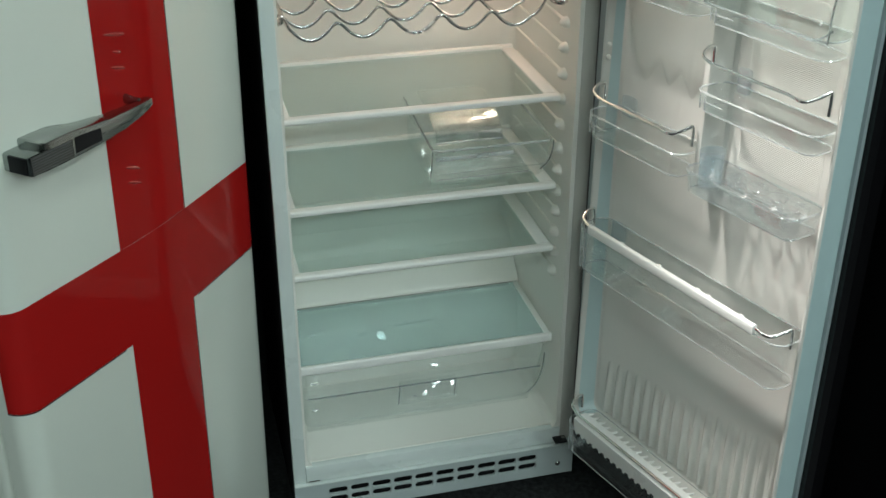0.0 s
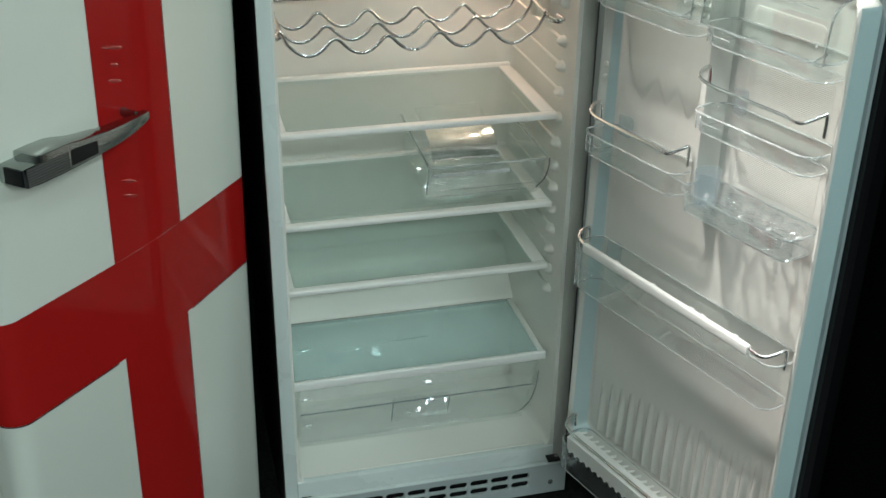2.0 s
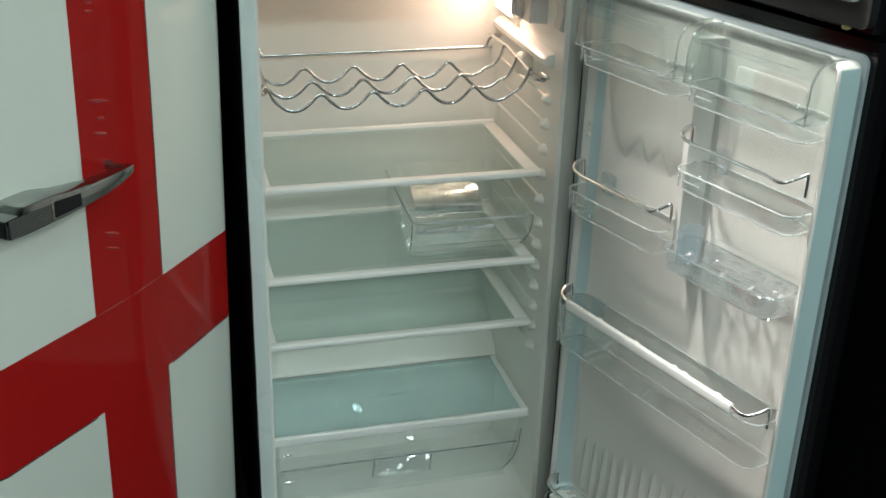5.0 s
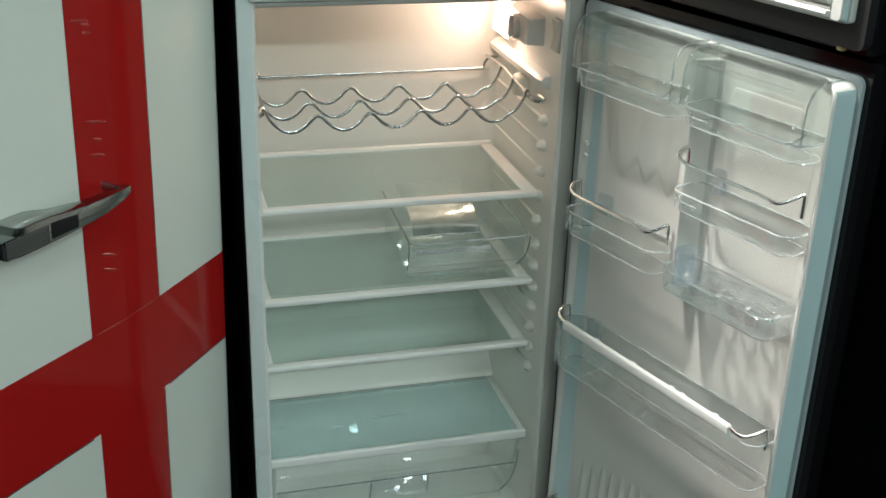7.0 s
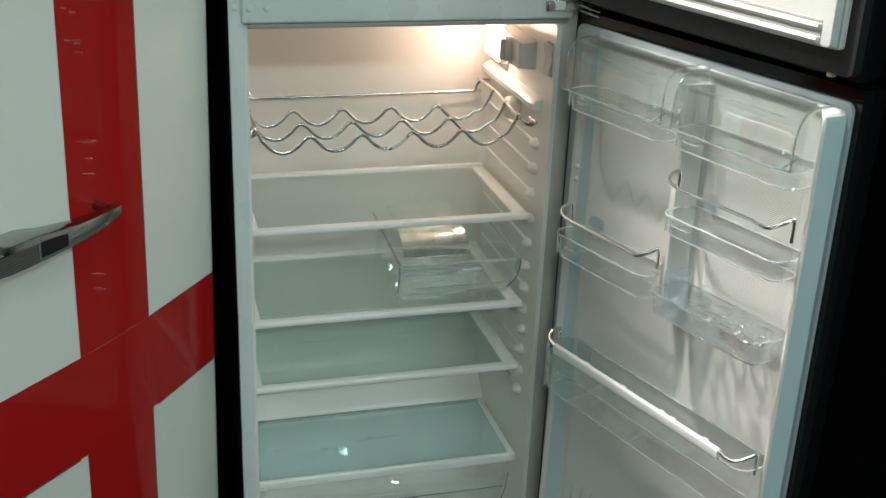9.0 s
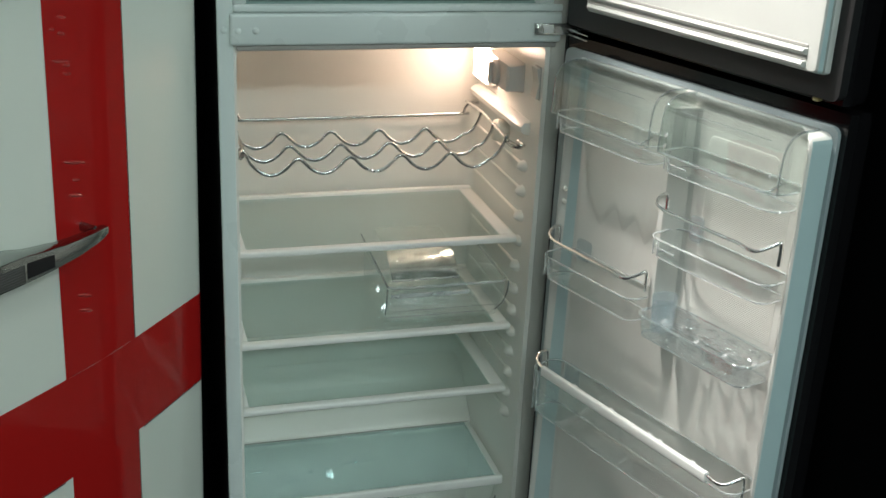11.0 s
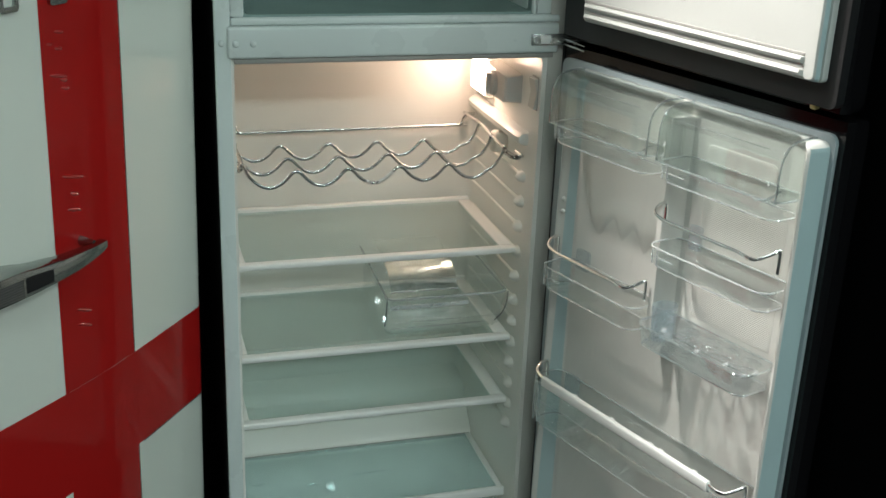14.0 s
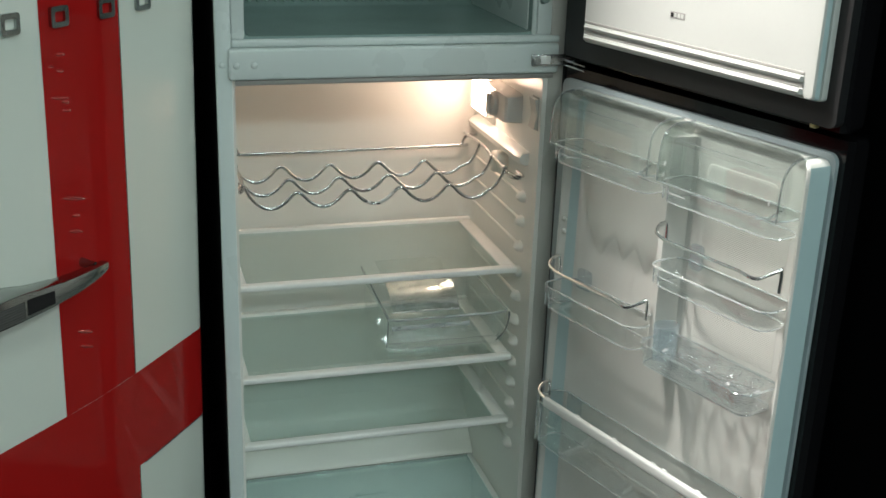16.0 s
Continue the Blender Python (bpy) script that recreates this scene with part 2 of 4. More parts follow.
def smooth_path(points, steps=6):
    """A Catmull-Rom curve through the points."""
    p = [Vector(q) for q in points]
    p = [2 * p[0] - p[1], *p, 2 * p[-1] - p[-2]]
    out = []
    for a, b, c, d in zip(p, p[1:], p[2:], p[3:]):
        for i in range(steps):
            t = i / steps
            out.append(0.5 * ((2 * b) + (c - a) * t + (2 * a - 5 * b + 4 * c - d) * t * t + (3 * b - a - 3 * c + d) * t ** 3))
    return [*out, p[-2]]


def tube(points, r, seg=8, bm=None, squash=1.0):
    """A round bar along a path."""
    p = [Vector(q) for q in points]
    ways = [(p[min(i + 1, len(p) - 1)] - p[max(i - 1, 0)]).normalized() for i in range(len(p))]
    side = ways[0].orthogonal().normalized()
    loops = []
    for q, w in zip(p, ways):
        side = (side - w * side.dot(w)).normalized()
        other = w.cross(side)
        loops.append([q + r * (math.cos(a) * side + squash * math.sin(a) * other) for a in (2 * math.pi * k / seg for k in range(seg))])
    return skin(loops, bm, True, True, True)


def disc(place, axis, r, depth, seg=16, bm=None, r2=None):
    """A cylinder or cone with its base at place, along axis."""
    tmp = bmesh.new()
    bmesh.ops.create_cone(tmp, cap_ends=True, segments=seg, radius1=r, radius2=r if r2 is None else r2, depth=depth)
    m = Matrix.Translation(Vector(place)) @ Vector(axis).to_track_quat("Z", "Y").to_matrix().to_4x4() @ Matrix.Translation((0, 0, depth / 2))
    return merged(bm, tmp, m)


def dome(place, axis, r, bm=None, flat=0.5, long=1.0):
    tmp = bmesh.new()
    bmesh.ops.create_uvsphere(tmp, u_segments=12, v_segments=8, radius=r)
    m = Matrix.Translation(Vector(place)) @ Vector(axis).to_track_quat("Z", "Y").to_matrix().to_4x4() @ Matrix.Diagonal((1, long, flat, 1))
    return merged(bm, tmp, m)


def ring(x0, x1, y0, y1, r, seg=5):
    """A rounded rectangle, counter-clockwise, in the plane."""
    r = max(0.0005, min(r, (x1 - x0) / 2 - 1e-4, (y1 - y0) / 2 - 1e-4))
    out = []
    for cx, cy, a0 in ((x1 - r, y1 - r, 0), (x0 + r, y1 - r, 90), (x0 + r, y0 + r, 180), (x1 - r, y0 + r, 270)):
        for k in range(seg + 1):
            a = radians(a0 + 90 * k / seg)
            out.append((cx + r * math.cos(a), cy + r * math.sin(a)))
    return out


def basin(x0, x1, y0, y1, z0, z1, r=0.02, rb=0.015, wall=0.0025, front=0.0, flare=0.0, bm=None):
    """An open-topped tub with walls of real thickness. front: how far the foot of its y0 side is drawn in; flare: draft of all sides."""
    def loops(o, zb):
        out = []
        for k in range(7):
            if k < 5:
                a = radians(90 * k / 4)
                inset, z = rb * (1 - math.sin(a)), zb + rb * (1 - math.cos(a))
            else:
                inset, z = 0.0, zb + rb + (z1 - zb - rb) * (k - 4) / 2
            up = (z - z0) / (z1 - z0)
            g = flare * (1 - up) + inset + o
            pull = front * (1 - up)
            out.append([(x, y, z) for x, y in ring(x0 + g, x1 - g, y0 + g + pull, y1 - g, r + (0 if o == 0 else -o))])
        return out
    outer, inner = loops(0.0, z0), loops(wall, z0 + wall)
    return skin([*outer, *inner[::-1]], bm, True, True, True)


def turned(bm, m):
    bmesh.ops.transform(bm, matrix=m, verts=bm.verts)
    return bm


def slab_frame(x0, x1, z0, z1, a0, a1, c0, c1, y0, y1, r_out=0.004, r_in=0.01, bm=None):
    """A flat frame: the outer rectangle with an opening a0..a1, c0..c1 through it, from y0 to y1."""
    out, inn = ring(x0, x1, z0, z1, r_out), ring(a0, a1, c0, c1, r_in)
    loops = [[(x, y1, z) for x, z in inn], [(x, y0, z) for x, z in inn], [(x, y0, z) for x, z in out], [(x, y1, z) for x, z in out], [(x, y1, z) for x, z in inn]]
    return skin(loops, bm)


# ---- hall ----
part("floor", box(-4.5, 4.5, -6.5, 2.2, -0.1, 0.0), CARPET)
part("ceiling", box(-4.6, 4.6, -6.6, 2.3, 3.2, 3.3), HALL_CEILING)
part("wall_north", box(-4.5, 4.5, 2.2, 2.32, 0, 3.2), HALL_WALL)
# unseen wall, grey to give chrome and plastics something bright to mirror
part("wall_south", box(-4.5, 4.5, -6.62, -6.5, 0, 3.2), BOOTH_WALL)
part("wall_east", box(4.5, 4.62, -6.5, 2.2, 0, 3.2), HALL_WALL)
# the black panel beside the doors is added to keep that view dark
part("partition", box(0.64, 0.74, -0.7, 2.2, 0, 1.8), HALL_WALL)
part("wall_west", box(-4.62, -4.5, -6.5, 2.2, 0, 3.2), HALL_WALL)
for name, what in (("floor", "dark speckled hard-wearing exhibition floor"), ("ceiling", "dark exhibition hall ceiling"), ("wall_north", "black display wall behind the fridges"),
                   ("wall_south", "unseen grey hall wall that brightens reflections"), ("partition", "black panel added as a dark backdrop beside the doors"), ("wall_east", "dark hall wall"), ("wall_west", "dark hall wall")):
    tagged(bpy.data.objects[name], what, name.split("_")[0], kind="structure")
for place, power, length, width, tint in HALL_LAMPS:
    t = thing("ceiling_lamp", "unseen flat cool white ceiling lamp of the exhibition hall", "lamp", pose(*place), "hall lamps")
    a, b = length / 2, width / 2
    part("housing", box(-a - 0.04, a + 0.04, -b - 0.04, b + 0.04, 0.05, 0.15, 0.01), STEEL, t)
    part("diffuser", box(-a, a, -b, b, 0.02, 0.048, 0.004), HALL_GLOW, t, "glowing diffuser")
for place, target, power, cone, blend in SPOTS:
    t = thing("spotlight", "black ceiling spotlight aimed at the open fridge", "lamp", pose(*place), "spotlights")
    aim = look((0, 0, 0), Vector(target) - Vector(place))
    can = skin([[(r * math.cos(k), r * math.sin(k), z) for k in (2 * math.pi * q / 24 for q in range(24))] for r, z in ((0.062, -0.03), (0.07, -0.03), (0.07, 0.12), (0.05, 0.15), (0.01, 0.15), (0.01, 0.146), (0.045, 0.145), (0.062, 0.118), (0.062, -0.03))])
    part("can", can, DARK_PLASTIC, t, m=aim)
    part("stem", tube([(-0.03, 0.0, 0.145), (-0.05, 0.0, 0.3), (-0.05, 0.0, 3.2 - place[2])], 0.01), DARK_PLASTIC, t)

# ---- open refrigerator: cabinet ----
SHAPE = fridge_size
W = 0.2975
fridge = thing("refrigerator", "black retro refrigerator standing with both doors wide open", "refrigerator")
shell = box(-W, -W + 0.006, 0.012, 0.54, 0.03, 1.66, 0.002)
box(W - 0.006, W, 0.012, 0.54, 0.03, 1.66, 0.002, bm=shell)
box(-W + 0.006, W - 0.006, 0.53, 0.54, 0.03, 1.66, bm=shell)
box(-W, W, 0.012, 0.54, 1.66, 1.685, 0.008, 3, bm=shell)
part("cabinet_shell", shell, SHELL_LIT_BLACK, fridge, "glossy black outer cabinet")
X0, X1, Z0, Z1, BACK = -0.268, 0.258, 0.142, 1.203, 0.435


def cavity(x0, x1, z0, z1, depth, r, rb, wall=0.012):
    """A lined space with rounded corners that opens to the front."""
    bm = basin(x0 - wall, x1 + wall, z0 - wall, z1 + wall, 0.0, depth + wall, r + wall, rb + wall, wall)
    return turned(bm, Matrix(((1, 0, 0, 0), (0, 0, -1, depth + wall), (0, 1, 0, 0), (0, 0, 0, 1))))


part("liner", cavity(X0, X1, Z0, Z1, BACK, 0.018, 0.02), LINER, fridge, "white moulded plastic inner liner")
hump = skin([[(x, 0.433, 0.46), (x, 0.415, 0.42), (x, 0.37, 0.37), (x, 0.335, 0.345), (x, 0.327, 0.33), (x, 0.327, 0.138), (x, 0.433, 0.138)] for x in (X0 + 0.001, X1 - 0.001)], None, True, True, True)
part("compressor_step", hump, LINER, fridge)
part("front_frame", box(-W, X0 - 0.004, -0.002, 0.012, 0.105, 1.655, 0.003), FRAME_GREY, fridge, "pale grey painted front frame")
part("front_frame", box(X1 + 0.008, W - 0.004, -0.002, 0.012, 0.105, 1.655, 0.003), FRAME_SHADE_ROCKER, fridge, "front frame, warm grey standing for its shade")
part("frame_seal", box(W - 0.0038, W - 0.0005, -0.003, 0.012, 0.105, 1.655, 0.001), BLACK_RUBBER, fridge, "thin dark seal line")
part("sill", box(X0 - 0.004, X1 + 0.008, -0.004, 0.014, 0.109, 0.1445, 0.0012), FRAME_GREY, fridge, "pale grey front sill under the compartment")
part("sill_bead", box(X0 - 0.002, X1 + 0.006, 0.0142, 0.020, 0.141, 0.1458, 0.001), LINER, fridge)
part("base_lip", box(-W, W, -0.012, 0.0, 0.1038, 0.1078, 0.0012), FRAME_GREY, fridge)
part("sill_notch", box(X0 + 0.001, X0 + 0.022, -0.0052, -0.0042, 0.1098, 0.1112), DARK_PLASTIC, fridge)
bar = part("crossbar", box(-0.278, 0.28, -0.012, 0.03, 1.205, 1.255, 0.005, 3), FRAME_GREY, fridge, "pale grey bar between the two compartments")
part("crossbar_lip", box(-0.272, 0.283, -0.004, 0.03, 1.2555, 1.268, 0.004, 3), FRAME_GREY, fridge)
part("crossbar_lip", box(-0.268, 0.274, -0.006, 0.0, 1.196, 1.2045, 0.002), GREY_PLASTIC, fridge)
for x, y in ((-0.287, -0.002), (-0.266, -0.012), (-0.238, -0.012)):
    part("button", dome((x, y, 1.229), (0, -1, 0), 0.0055, flat=0.6), FRAME_GREY, bar)

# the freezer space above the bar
part("freezer_liner", turned(cavity(-0.25, 0.232, 1.272, 1.62, 0.42, 0.008, 0.03), pose(0, 0.004, 0)), FREEZER_DIM, fridge, "blue-grey freezer liner, darkened for the dim inside")
part("freezer_frame", box(-0.272, -0.2505, 0.0, 0.02, 1.268, 1.655, 0.004), FRAME_GREY, fridge)
part("freezer_frame", box(0.2325, 0.27, 0.0, 0.02, 1.268, 1.655, 0.004), FRAME_GREY, fridge)
part("freezer_frame", box(-0.25, 0.2325, 0.0, 0.02, 1.622, 1.655, 0.004), FRAME_GREY, fridge)
# added paler sheet, makes the right wall look lit against the back
part("freezer_lit_side", box(0.2290, 0.2318, 0.022, 0.402, 1.274, 1.614, 0.001), FRAME_GREY, fridge)
for i in range(24):
    x = -0.22 + 0.0165 * i
    part("cooling_rib", box(x, x + 0.006, 0.395, 0.41, 1.279, 1.60, 0.002), FREEZER_DIM, fridge)
for z in (1.33, 1.42, 1.51):
    part("door_catch", disc((0.25, 0.0, z), (0, -1, 0), 0.011, 0.012, 16, r2=0.008), FREEZER_DIM, fridge)
part("frame_bead", box(0.239, 0.242, -0.006, 0.002, 1.272, 1.65, 0.001), FRAME_GREY, fridge)

# base with its two rows of slots
base = bmesh.new()
SLOT_N, SLOT_A, SLOT_P, SLOT_L, SLOT_H = 10, -0.2285, 0.0450, 0.0390, 0.0140


def slot_cell(x0, x1, z0, z1, a0, a1, c0, c1, bm):
    """One cell of a plate with a round-ended slot through it."""
    out, inn = ring(x0, x1, z0, z1, 0.0005, 6), ring(a0, a1, c0, c1, SLOT_H / 2, 6)
    skin([[(x, 0.0, z) for x, z in inn], [(x, -0.005, z) for x, z in inn], [(x, -0.006, z) for x, z in out], [(x, 0.0, z) for x, z in out], [(x, 0.0, z) for x, z in inn]], bm)


for mid in (0.0795, 0.0595):
    for i in range(SLOT_N):
        a = SLOT_A + i * SLOT_P
        slot_cell(a - 0.00425, a + SLOT_P - 0.00425, mid - 0.01, mid + 0.01, a, a + SLOT_L, mid - SLOT_H / 2, mid + SLOT_H / 2, base)
x_end = SLOT_A - 0.00425 + SLOT_N * SLOT_P
for args in ((-W, W, 0.0895, 0.1035), (-W, W, 0.03, 0.0495), (-W, SLOT_A - 0.00425, 0.0495, 0.0895), (x_end, W, 0.0495, 0.0895)):
    box(args[0], args[1], -0.006, 0.0, args[2], args[3], bm=base)
grille = part("base_grille", base, BASE_SHADE, fridge, "kick plate with two rows of slots, grey darkened for weak light")
part("grille_backing", box(-W + 0.01, W - 0.01, 0.03, 0.04, 0.03, 0.1), DARK_PLASTIC, grille)
for x in (-0.268, 0.264):
    part("screw", dome((x, -0.006, 0.056), (0, -1, 0), 0.006, flat=0.5), STEEL, grille)
for x in (-0.24, 0.24):
    for y in (0.06, 0.48):
        part("foot", disc((x, y, 0.0), (0, 0, 1), 0.02, 0.035), DARK_PLASTIC, fridge)

# supports moulded on the side walls
SUPPORT_Z = (0.9680, 0.9217, 0.8736, 0.8257, 0.7769, 0.7301, 0.6872, 0.6445, 0.6018, 0.5593, 0.5169, 0.4746)
for z in SUPPORT_Z:
    for side in (1, -1):
        x = X1 if side > 0 else X0
        prof = [(0.0, 0.006), (0.0035, 0.0055), (0.0075, 0.002), (0.0085, -0.001), (0.006, -0.005), (0.0, -0.007)]
        loops = []
        run = ((0.056, 0.35), (0.060, 0.95), (0.066, 1.3), (0.077, 1.35), (0.087, 0.8), (0.100, 0.40), (0.25, 0.32), (0.415, 0.32)) if side > 0 else ((0.08, 0.3), (0.085, 0.55), (0.415, 0.55))
        for y, s in run:
            loops.append([(x + side * 0.001 - side * (1.25 * px * s + 0.001), y, z + 1.2 * pz * s) for px, pz in prof])
        part("shelf_support", skin(loops, None, True, True, True), LINER, fridge)
ledge = skin([[(X1 + 0.001, y, 1.0280 - d), (X1 + 0.001, y, 1.0540), (X1 - 0.012 * s, y, 1.0500), (X1 - 0.02 * s, y, 1.0430), (X1 - 0.018 * s, y, 1.0330), (X1 - 0.008 * s, y, 1.0280 - d)]
              for y, s, d in ((0.055, 0.25, -0.004), (0.06, 0.8, 0), (0.075, 1.0, 0), (0.2, 1.0, 0), (0.41, 1.0, 0))], None, True, True, True)
part("ledge", ledge, LINER, fridge)
cap_bm = disc((X1 + 0.001, 0.200, 1.0035), (-1, 0, 0.1), 0.021, 0.024, 24)
dome((X1 - 0.022, 0.200, 1.006), (-1, 0, 0.1), 0.021, cap_bm, flat=0.5)
part("plug_cap", cap_bm, CREAM, fridge, "milky round plastic cap")

# inside lamp, thermostat and door switch on the side wall
thermo_bm = skin([[(X1 + 0.001, y, lo), (X1 - d, y, lo + 0.003), (X1 - d, y, hi - 0.003), (X1 + 0.001, y, hi)] for y, d, lo, hi in ((0.110, 0.029, 1.096, 1.144), (0.115, 0.033, 1.0935, 1.1465), (0.180, 0.033, 1.0915, 1.1475), (0.245, 0.027, 1.0930, 1.1475), (0.265, 0.021, 1.0960, 1.1470), (0.275, 0.010, 1.1000, 1.1465))], None, True, True, True)
thermo = part("thermostat", thermo_bm, THERMO_GREY, fridge, "grey thermostat housing")
dial = skin([[(X1 - x, 0.182 + 1.12 * r * math.cos(k), 1.1190 + r * math.sin(k)) for k in (2 * math.pi * q / 28 for q in range(28))] for r, x in ((0.0225, 0.026), (0.0225, 0.038), (0.0205, 0.041), (0.012, 0.042))], None, True, True, True)
part("dial", dial, THERMO_GREY, thermo, "round grey control dial")
part("dial_grip", box(X1 - 0.049, X1 - 0.0415, 0.176, 0.188, 1.1005, 1.1375, 0.002), THERMO_GREY, thermo)
cover = part("lamp_cover", box(X1 - 0.0205, X1 + 0.001, 0.28, 0.390, 1.070, 1.152, 0.008, 3), SHELF_TRIM, fridge, "glowing white lamp cover")
part("lamp_window", box(X1 - 0.0225, X1 - 0.0207, 0.284, 0.386, 1.075, 1.148, 0.0008, 1), LAMP_COVER, cover, "glowing front of the lamp cover")
sw = part("light_switch", box(X1 - 0.0015, X1 + 0.003, 0.0125, 0.0495, 1.10, 1.158, 0.0005), GREY_PLASTIC, fridge, "grey rocker light switch in a thin dark surround")
rocker = skin([[(X1 - 0.0017 - b, y, z) for y, b in ((0.0132, 0.0), (0.0132, d), (0.0475, d), (0.0475, 0.0))] for z, d in ((1.103, 0.006), (1.126, 0.002), (1.132, 0.002), (1.155, 0.007))], None, True, True, True)
part("rocker", rocker, FRAME_SHADE_ROCKER, sw)

# middle hinge
hinge = part("hinge_bracket", box(0.229, 0.302, -0.018, -0.0125, 1.219, 1.238, 0.001), STEEL, fridge, "bright metal middle hinge")
part("hinge_arm", box(0.288, 0.318, -0.034, -0.012, 1.226, 1.231, 0.001), STEEL, hinge)
part("hinge_pin", disc((0.306, -0.026, 1.213), (0, 0, 1), 0.005, 0.034, 12), STEEL, hinge)
for x in (0.237, 0.268):
    part("bolt", disc((x, -0.018, 1.2285), (0, -1, 0), 0.0065, 0.006, 6), STEEL, hinge)
part("hinge_plate", box(0.243, 0.262, -0.0195, -0.018, 1.222, 1.236, 0.0005), SHELF_TRIM, hinge)
foot_hinge = part("bottom_hinge", box(0.249, 0.276, -0.026, -0.0045, 0.1205, 0.1245, 0.001), DARK_PLASTIC, fridge, "dark bottom hinge bracket")
part("hinge_pin", disc((0.268, -0.018, 0.1175), (0, 0, 1), 0.0045, 0.012, 12), STEEL, foot_hinge)
part("bracket_arm", box(0.262, 0.292, -0.020, -0.0045, 0.1135, 0.1165, 0.001), BASE_SHADE, foot_hinge)

# ---- the two open doors ----
SHAPE = None
HINGE = (0.3, -0.02)


def door_pose(phi):
    return pose(HINGE[0], HINGE[1], 0, 0, 0, -(90 - phi))


def outer_door(z0, z1):
    """The bulging outer shell of a door, along x from its hinge; its inner face lies at y = 0."""
    loops = []
    n = 16
    for z, s in ((z0, -0.012), (z0 + 0.003, -0.004), (z0 + 0.012, 0.0), (z1 - 0.012, 0.0), (z1 - 0.003, -0.004), (z1, -0.012)):
        pts = [(0.0, 0.004), (-0.004, 0.012), (-0.005, 0.03 + s)]
        for k in range(n + 1):
            u = -0.001 + 0.592 * k / n
            pts.append((u, 0.052 + 0.034 * (1 - ((u - 0.295) / 0.297) ** 2) + s))
        pts += [(0.597, 0.03 + s), (0.596, 0.012), (0.591, 0.004)]
        loops.append([(x, y, z) for x, y in pts])
    return skin(loops, None, True, True, True)


M1 = door_pose(17.9)
fd = part("fridge_door", outer_door(0.115, 1.291), BLACK_ENAMEL, fridge, "open lower door with glossy black outside", M1)
part("gasket", slab_frame(0.002, 0.5815, 0.222, 1.271, 0.042, 0.57, 0.240, 1.262, -0.003, 0.004, 0.014, 0.02), GASKET, fd, "pale grey rubber seal")
# the liner: a flat back with a raised rim all round


def rim_loops(a, b, lo, hi, r):
    pts = ring(a, b, lo, hi, r, 6)
    # long edges in many steps
    top = [(b - r + (a - b + 2 * r) * k / 16, hi) for k in range(1, 16)]
    return [*pts[:7], *top, *pts[7:]]


RIM = ((0.036, 0.5755, 0.232, 1.2615, 0.015, 0.002), (0.037, 0.5745, 0.234, 1.2610, 0.015, -0.012), (0.039, 0.572, 0.236, 1.2605, 0.014, -0.030), (0.041, 0.570, 0.238, 1.2600, 0.014, -0.038), (0.044, 0.567, 0.241, 1.2585, 0.014, -0.0405),
       (0.047, 0.562, 0.245, 1.257, 0.02, -0.039), (0.051, 0.5585, 0.249, 1.252, 0.02, -0.034), (0.064, 0.552, 0.254, 1.243, 0.018, -0.004), (0.067, 0.549, 0.257, 1.240, 0.016, -0.001), (0.072, 0.544, 0.260, 1.236, 0.012, 0.0))


def rim_depth(x, z):
    """The rim is shallower along the top, where the hoods lie over it."""
    def step(v):
        v = min(1.0, max(0.0, v))
        return v * v * (3 - 2 * v)
    return 1.0 - 0.80 * step((z - 1.19) / 0.04) * step((0.565 - x) / 0.03) * step((x - 0.03) / 0.02)


sides = [[(x, y * rim_depth(x, z), z) for x, z in rim_loops(a, b, lo, hi, r)] for a, b, lo, hi, r, y in RIM[:4]]
part("rim_side", skin([[*q[27:], *q[:3]] for q in sides], None, False), RIM_COOL, fd, "side of the door liner, tinted blue-grey for cool light")
part("rim_top", skin([q[2:28] for q in sides], None, False), DOOR_LINER, fd)
inner = [[(x, y * rim_depth(x, z), z) for x, z in rim_loops(a, b, lo, hi, r)] for a, b, lo, hi, r, y in RIM[3:]]
part("rim_side", skin([q[24:36] for q in inner[3:5]], None, False), RIM_COOL, fd)
rim = skin(inner[:4], None, True)
skin(inner[4:], rim, True, False, True)
skin([[*q[35:], *q[:25]] for q in inner[3:5]], rim, False)
liner = part("door_liner", rim, DOOR_LINER, fd, "white moulded inner door panel")
DIV = 0.3065
divider = skin([[(DIV + s * d, y, z) for s, d, y in ((-1, 0.020, 0.0), (-1, 0.012, -0.010), (-1, 0.009, -0.035), (-1, 0.005, -0.039), (1, 0.005, -0.039), (1, 0.008, -0.036), (1, 0.019, -0.004), (1, 0.026, 0.0))] for z in (0.862, 0.872, 1.05, 1.238)], None, False, True, True)
part("divider", divider, DOOR_LINER, fd)
for i in range(74):
    z = 0.918 + 0.0029 * i
    part("ridge", skin([[(x, 0.001, z - 0.001), (x, -0.0009, z), (x, 0.001, z + 0.001)] for x in (0.357, 0.522)], None, True, True, True), DOOR_LINER, fd)
for i in range(17):
    u = 0.102 + 0.0268 * i
    top = 0.375 + 0.17 * u
    wave_line = [(-0.0118 + 0.0236 * k / 12, 0.5 - 0.5 * math.cos(2 * math.pi * k / 12)) for k in range(13)]
    part("rib", skin([[(u + dx, 0.0006 - d * h, z) for dx, h in wave_line] for z, d in ((0.262, 0.0), (0.270, 0.0105), (top - 0.10, 0.0105), (top - 0.05, 0.0075), (top - 0.02, 0.003), (top, 0.0))], None, False), DOOR_LINER, fd)
pad = [[(x, y, z) for x, z in ring(0.352 + o, 0.492 - o, 1.168 + o, 1.204 - o, 0.012, 4)] for o, y in ((0.0, 0.001), (0.001, -0.001), (0.004, -0.0018), (0.008, -0.0018))]
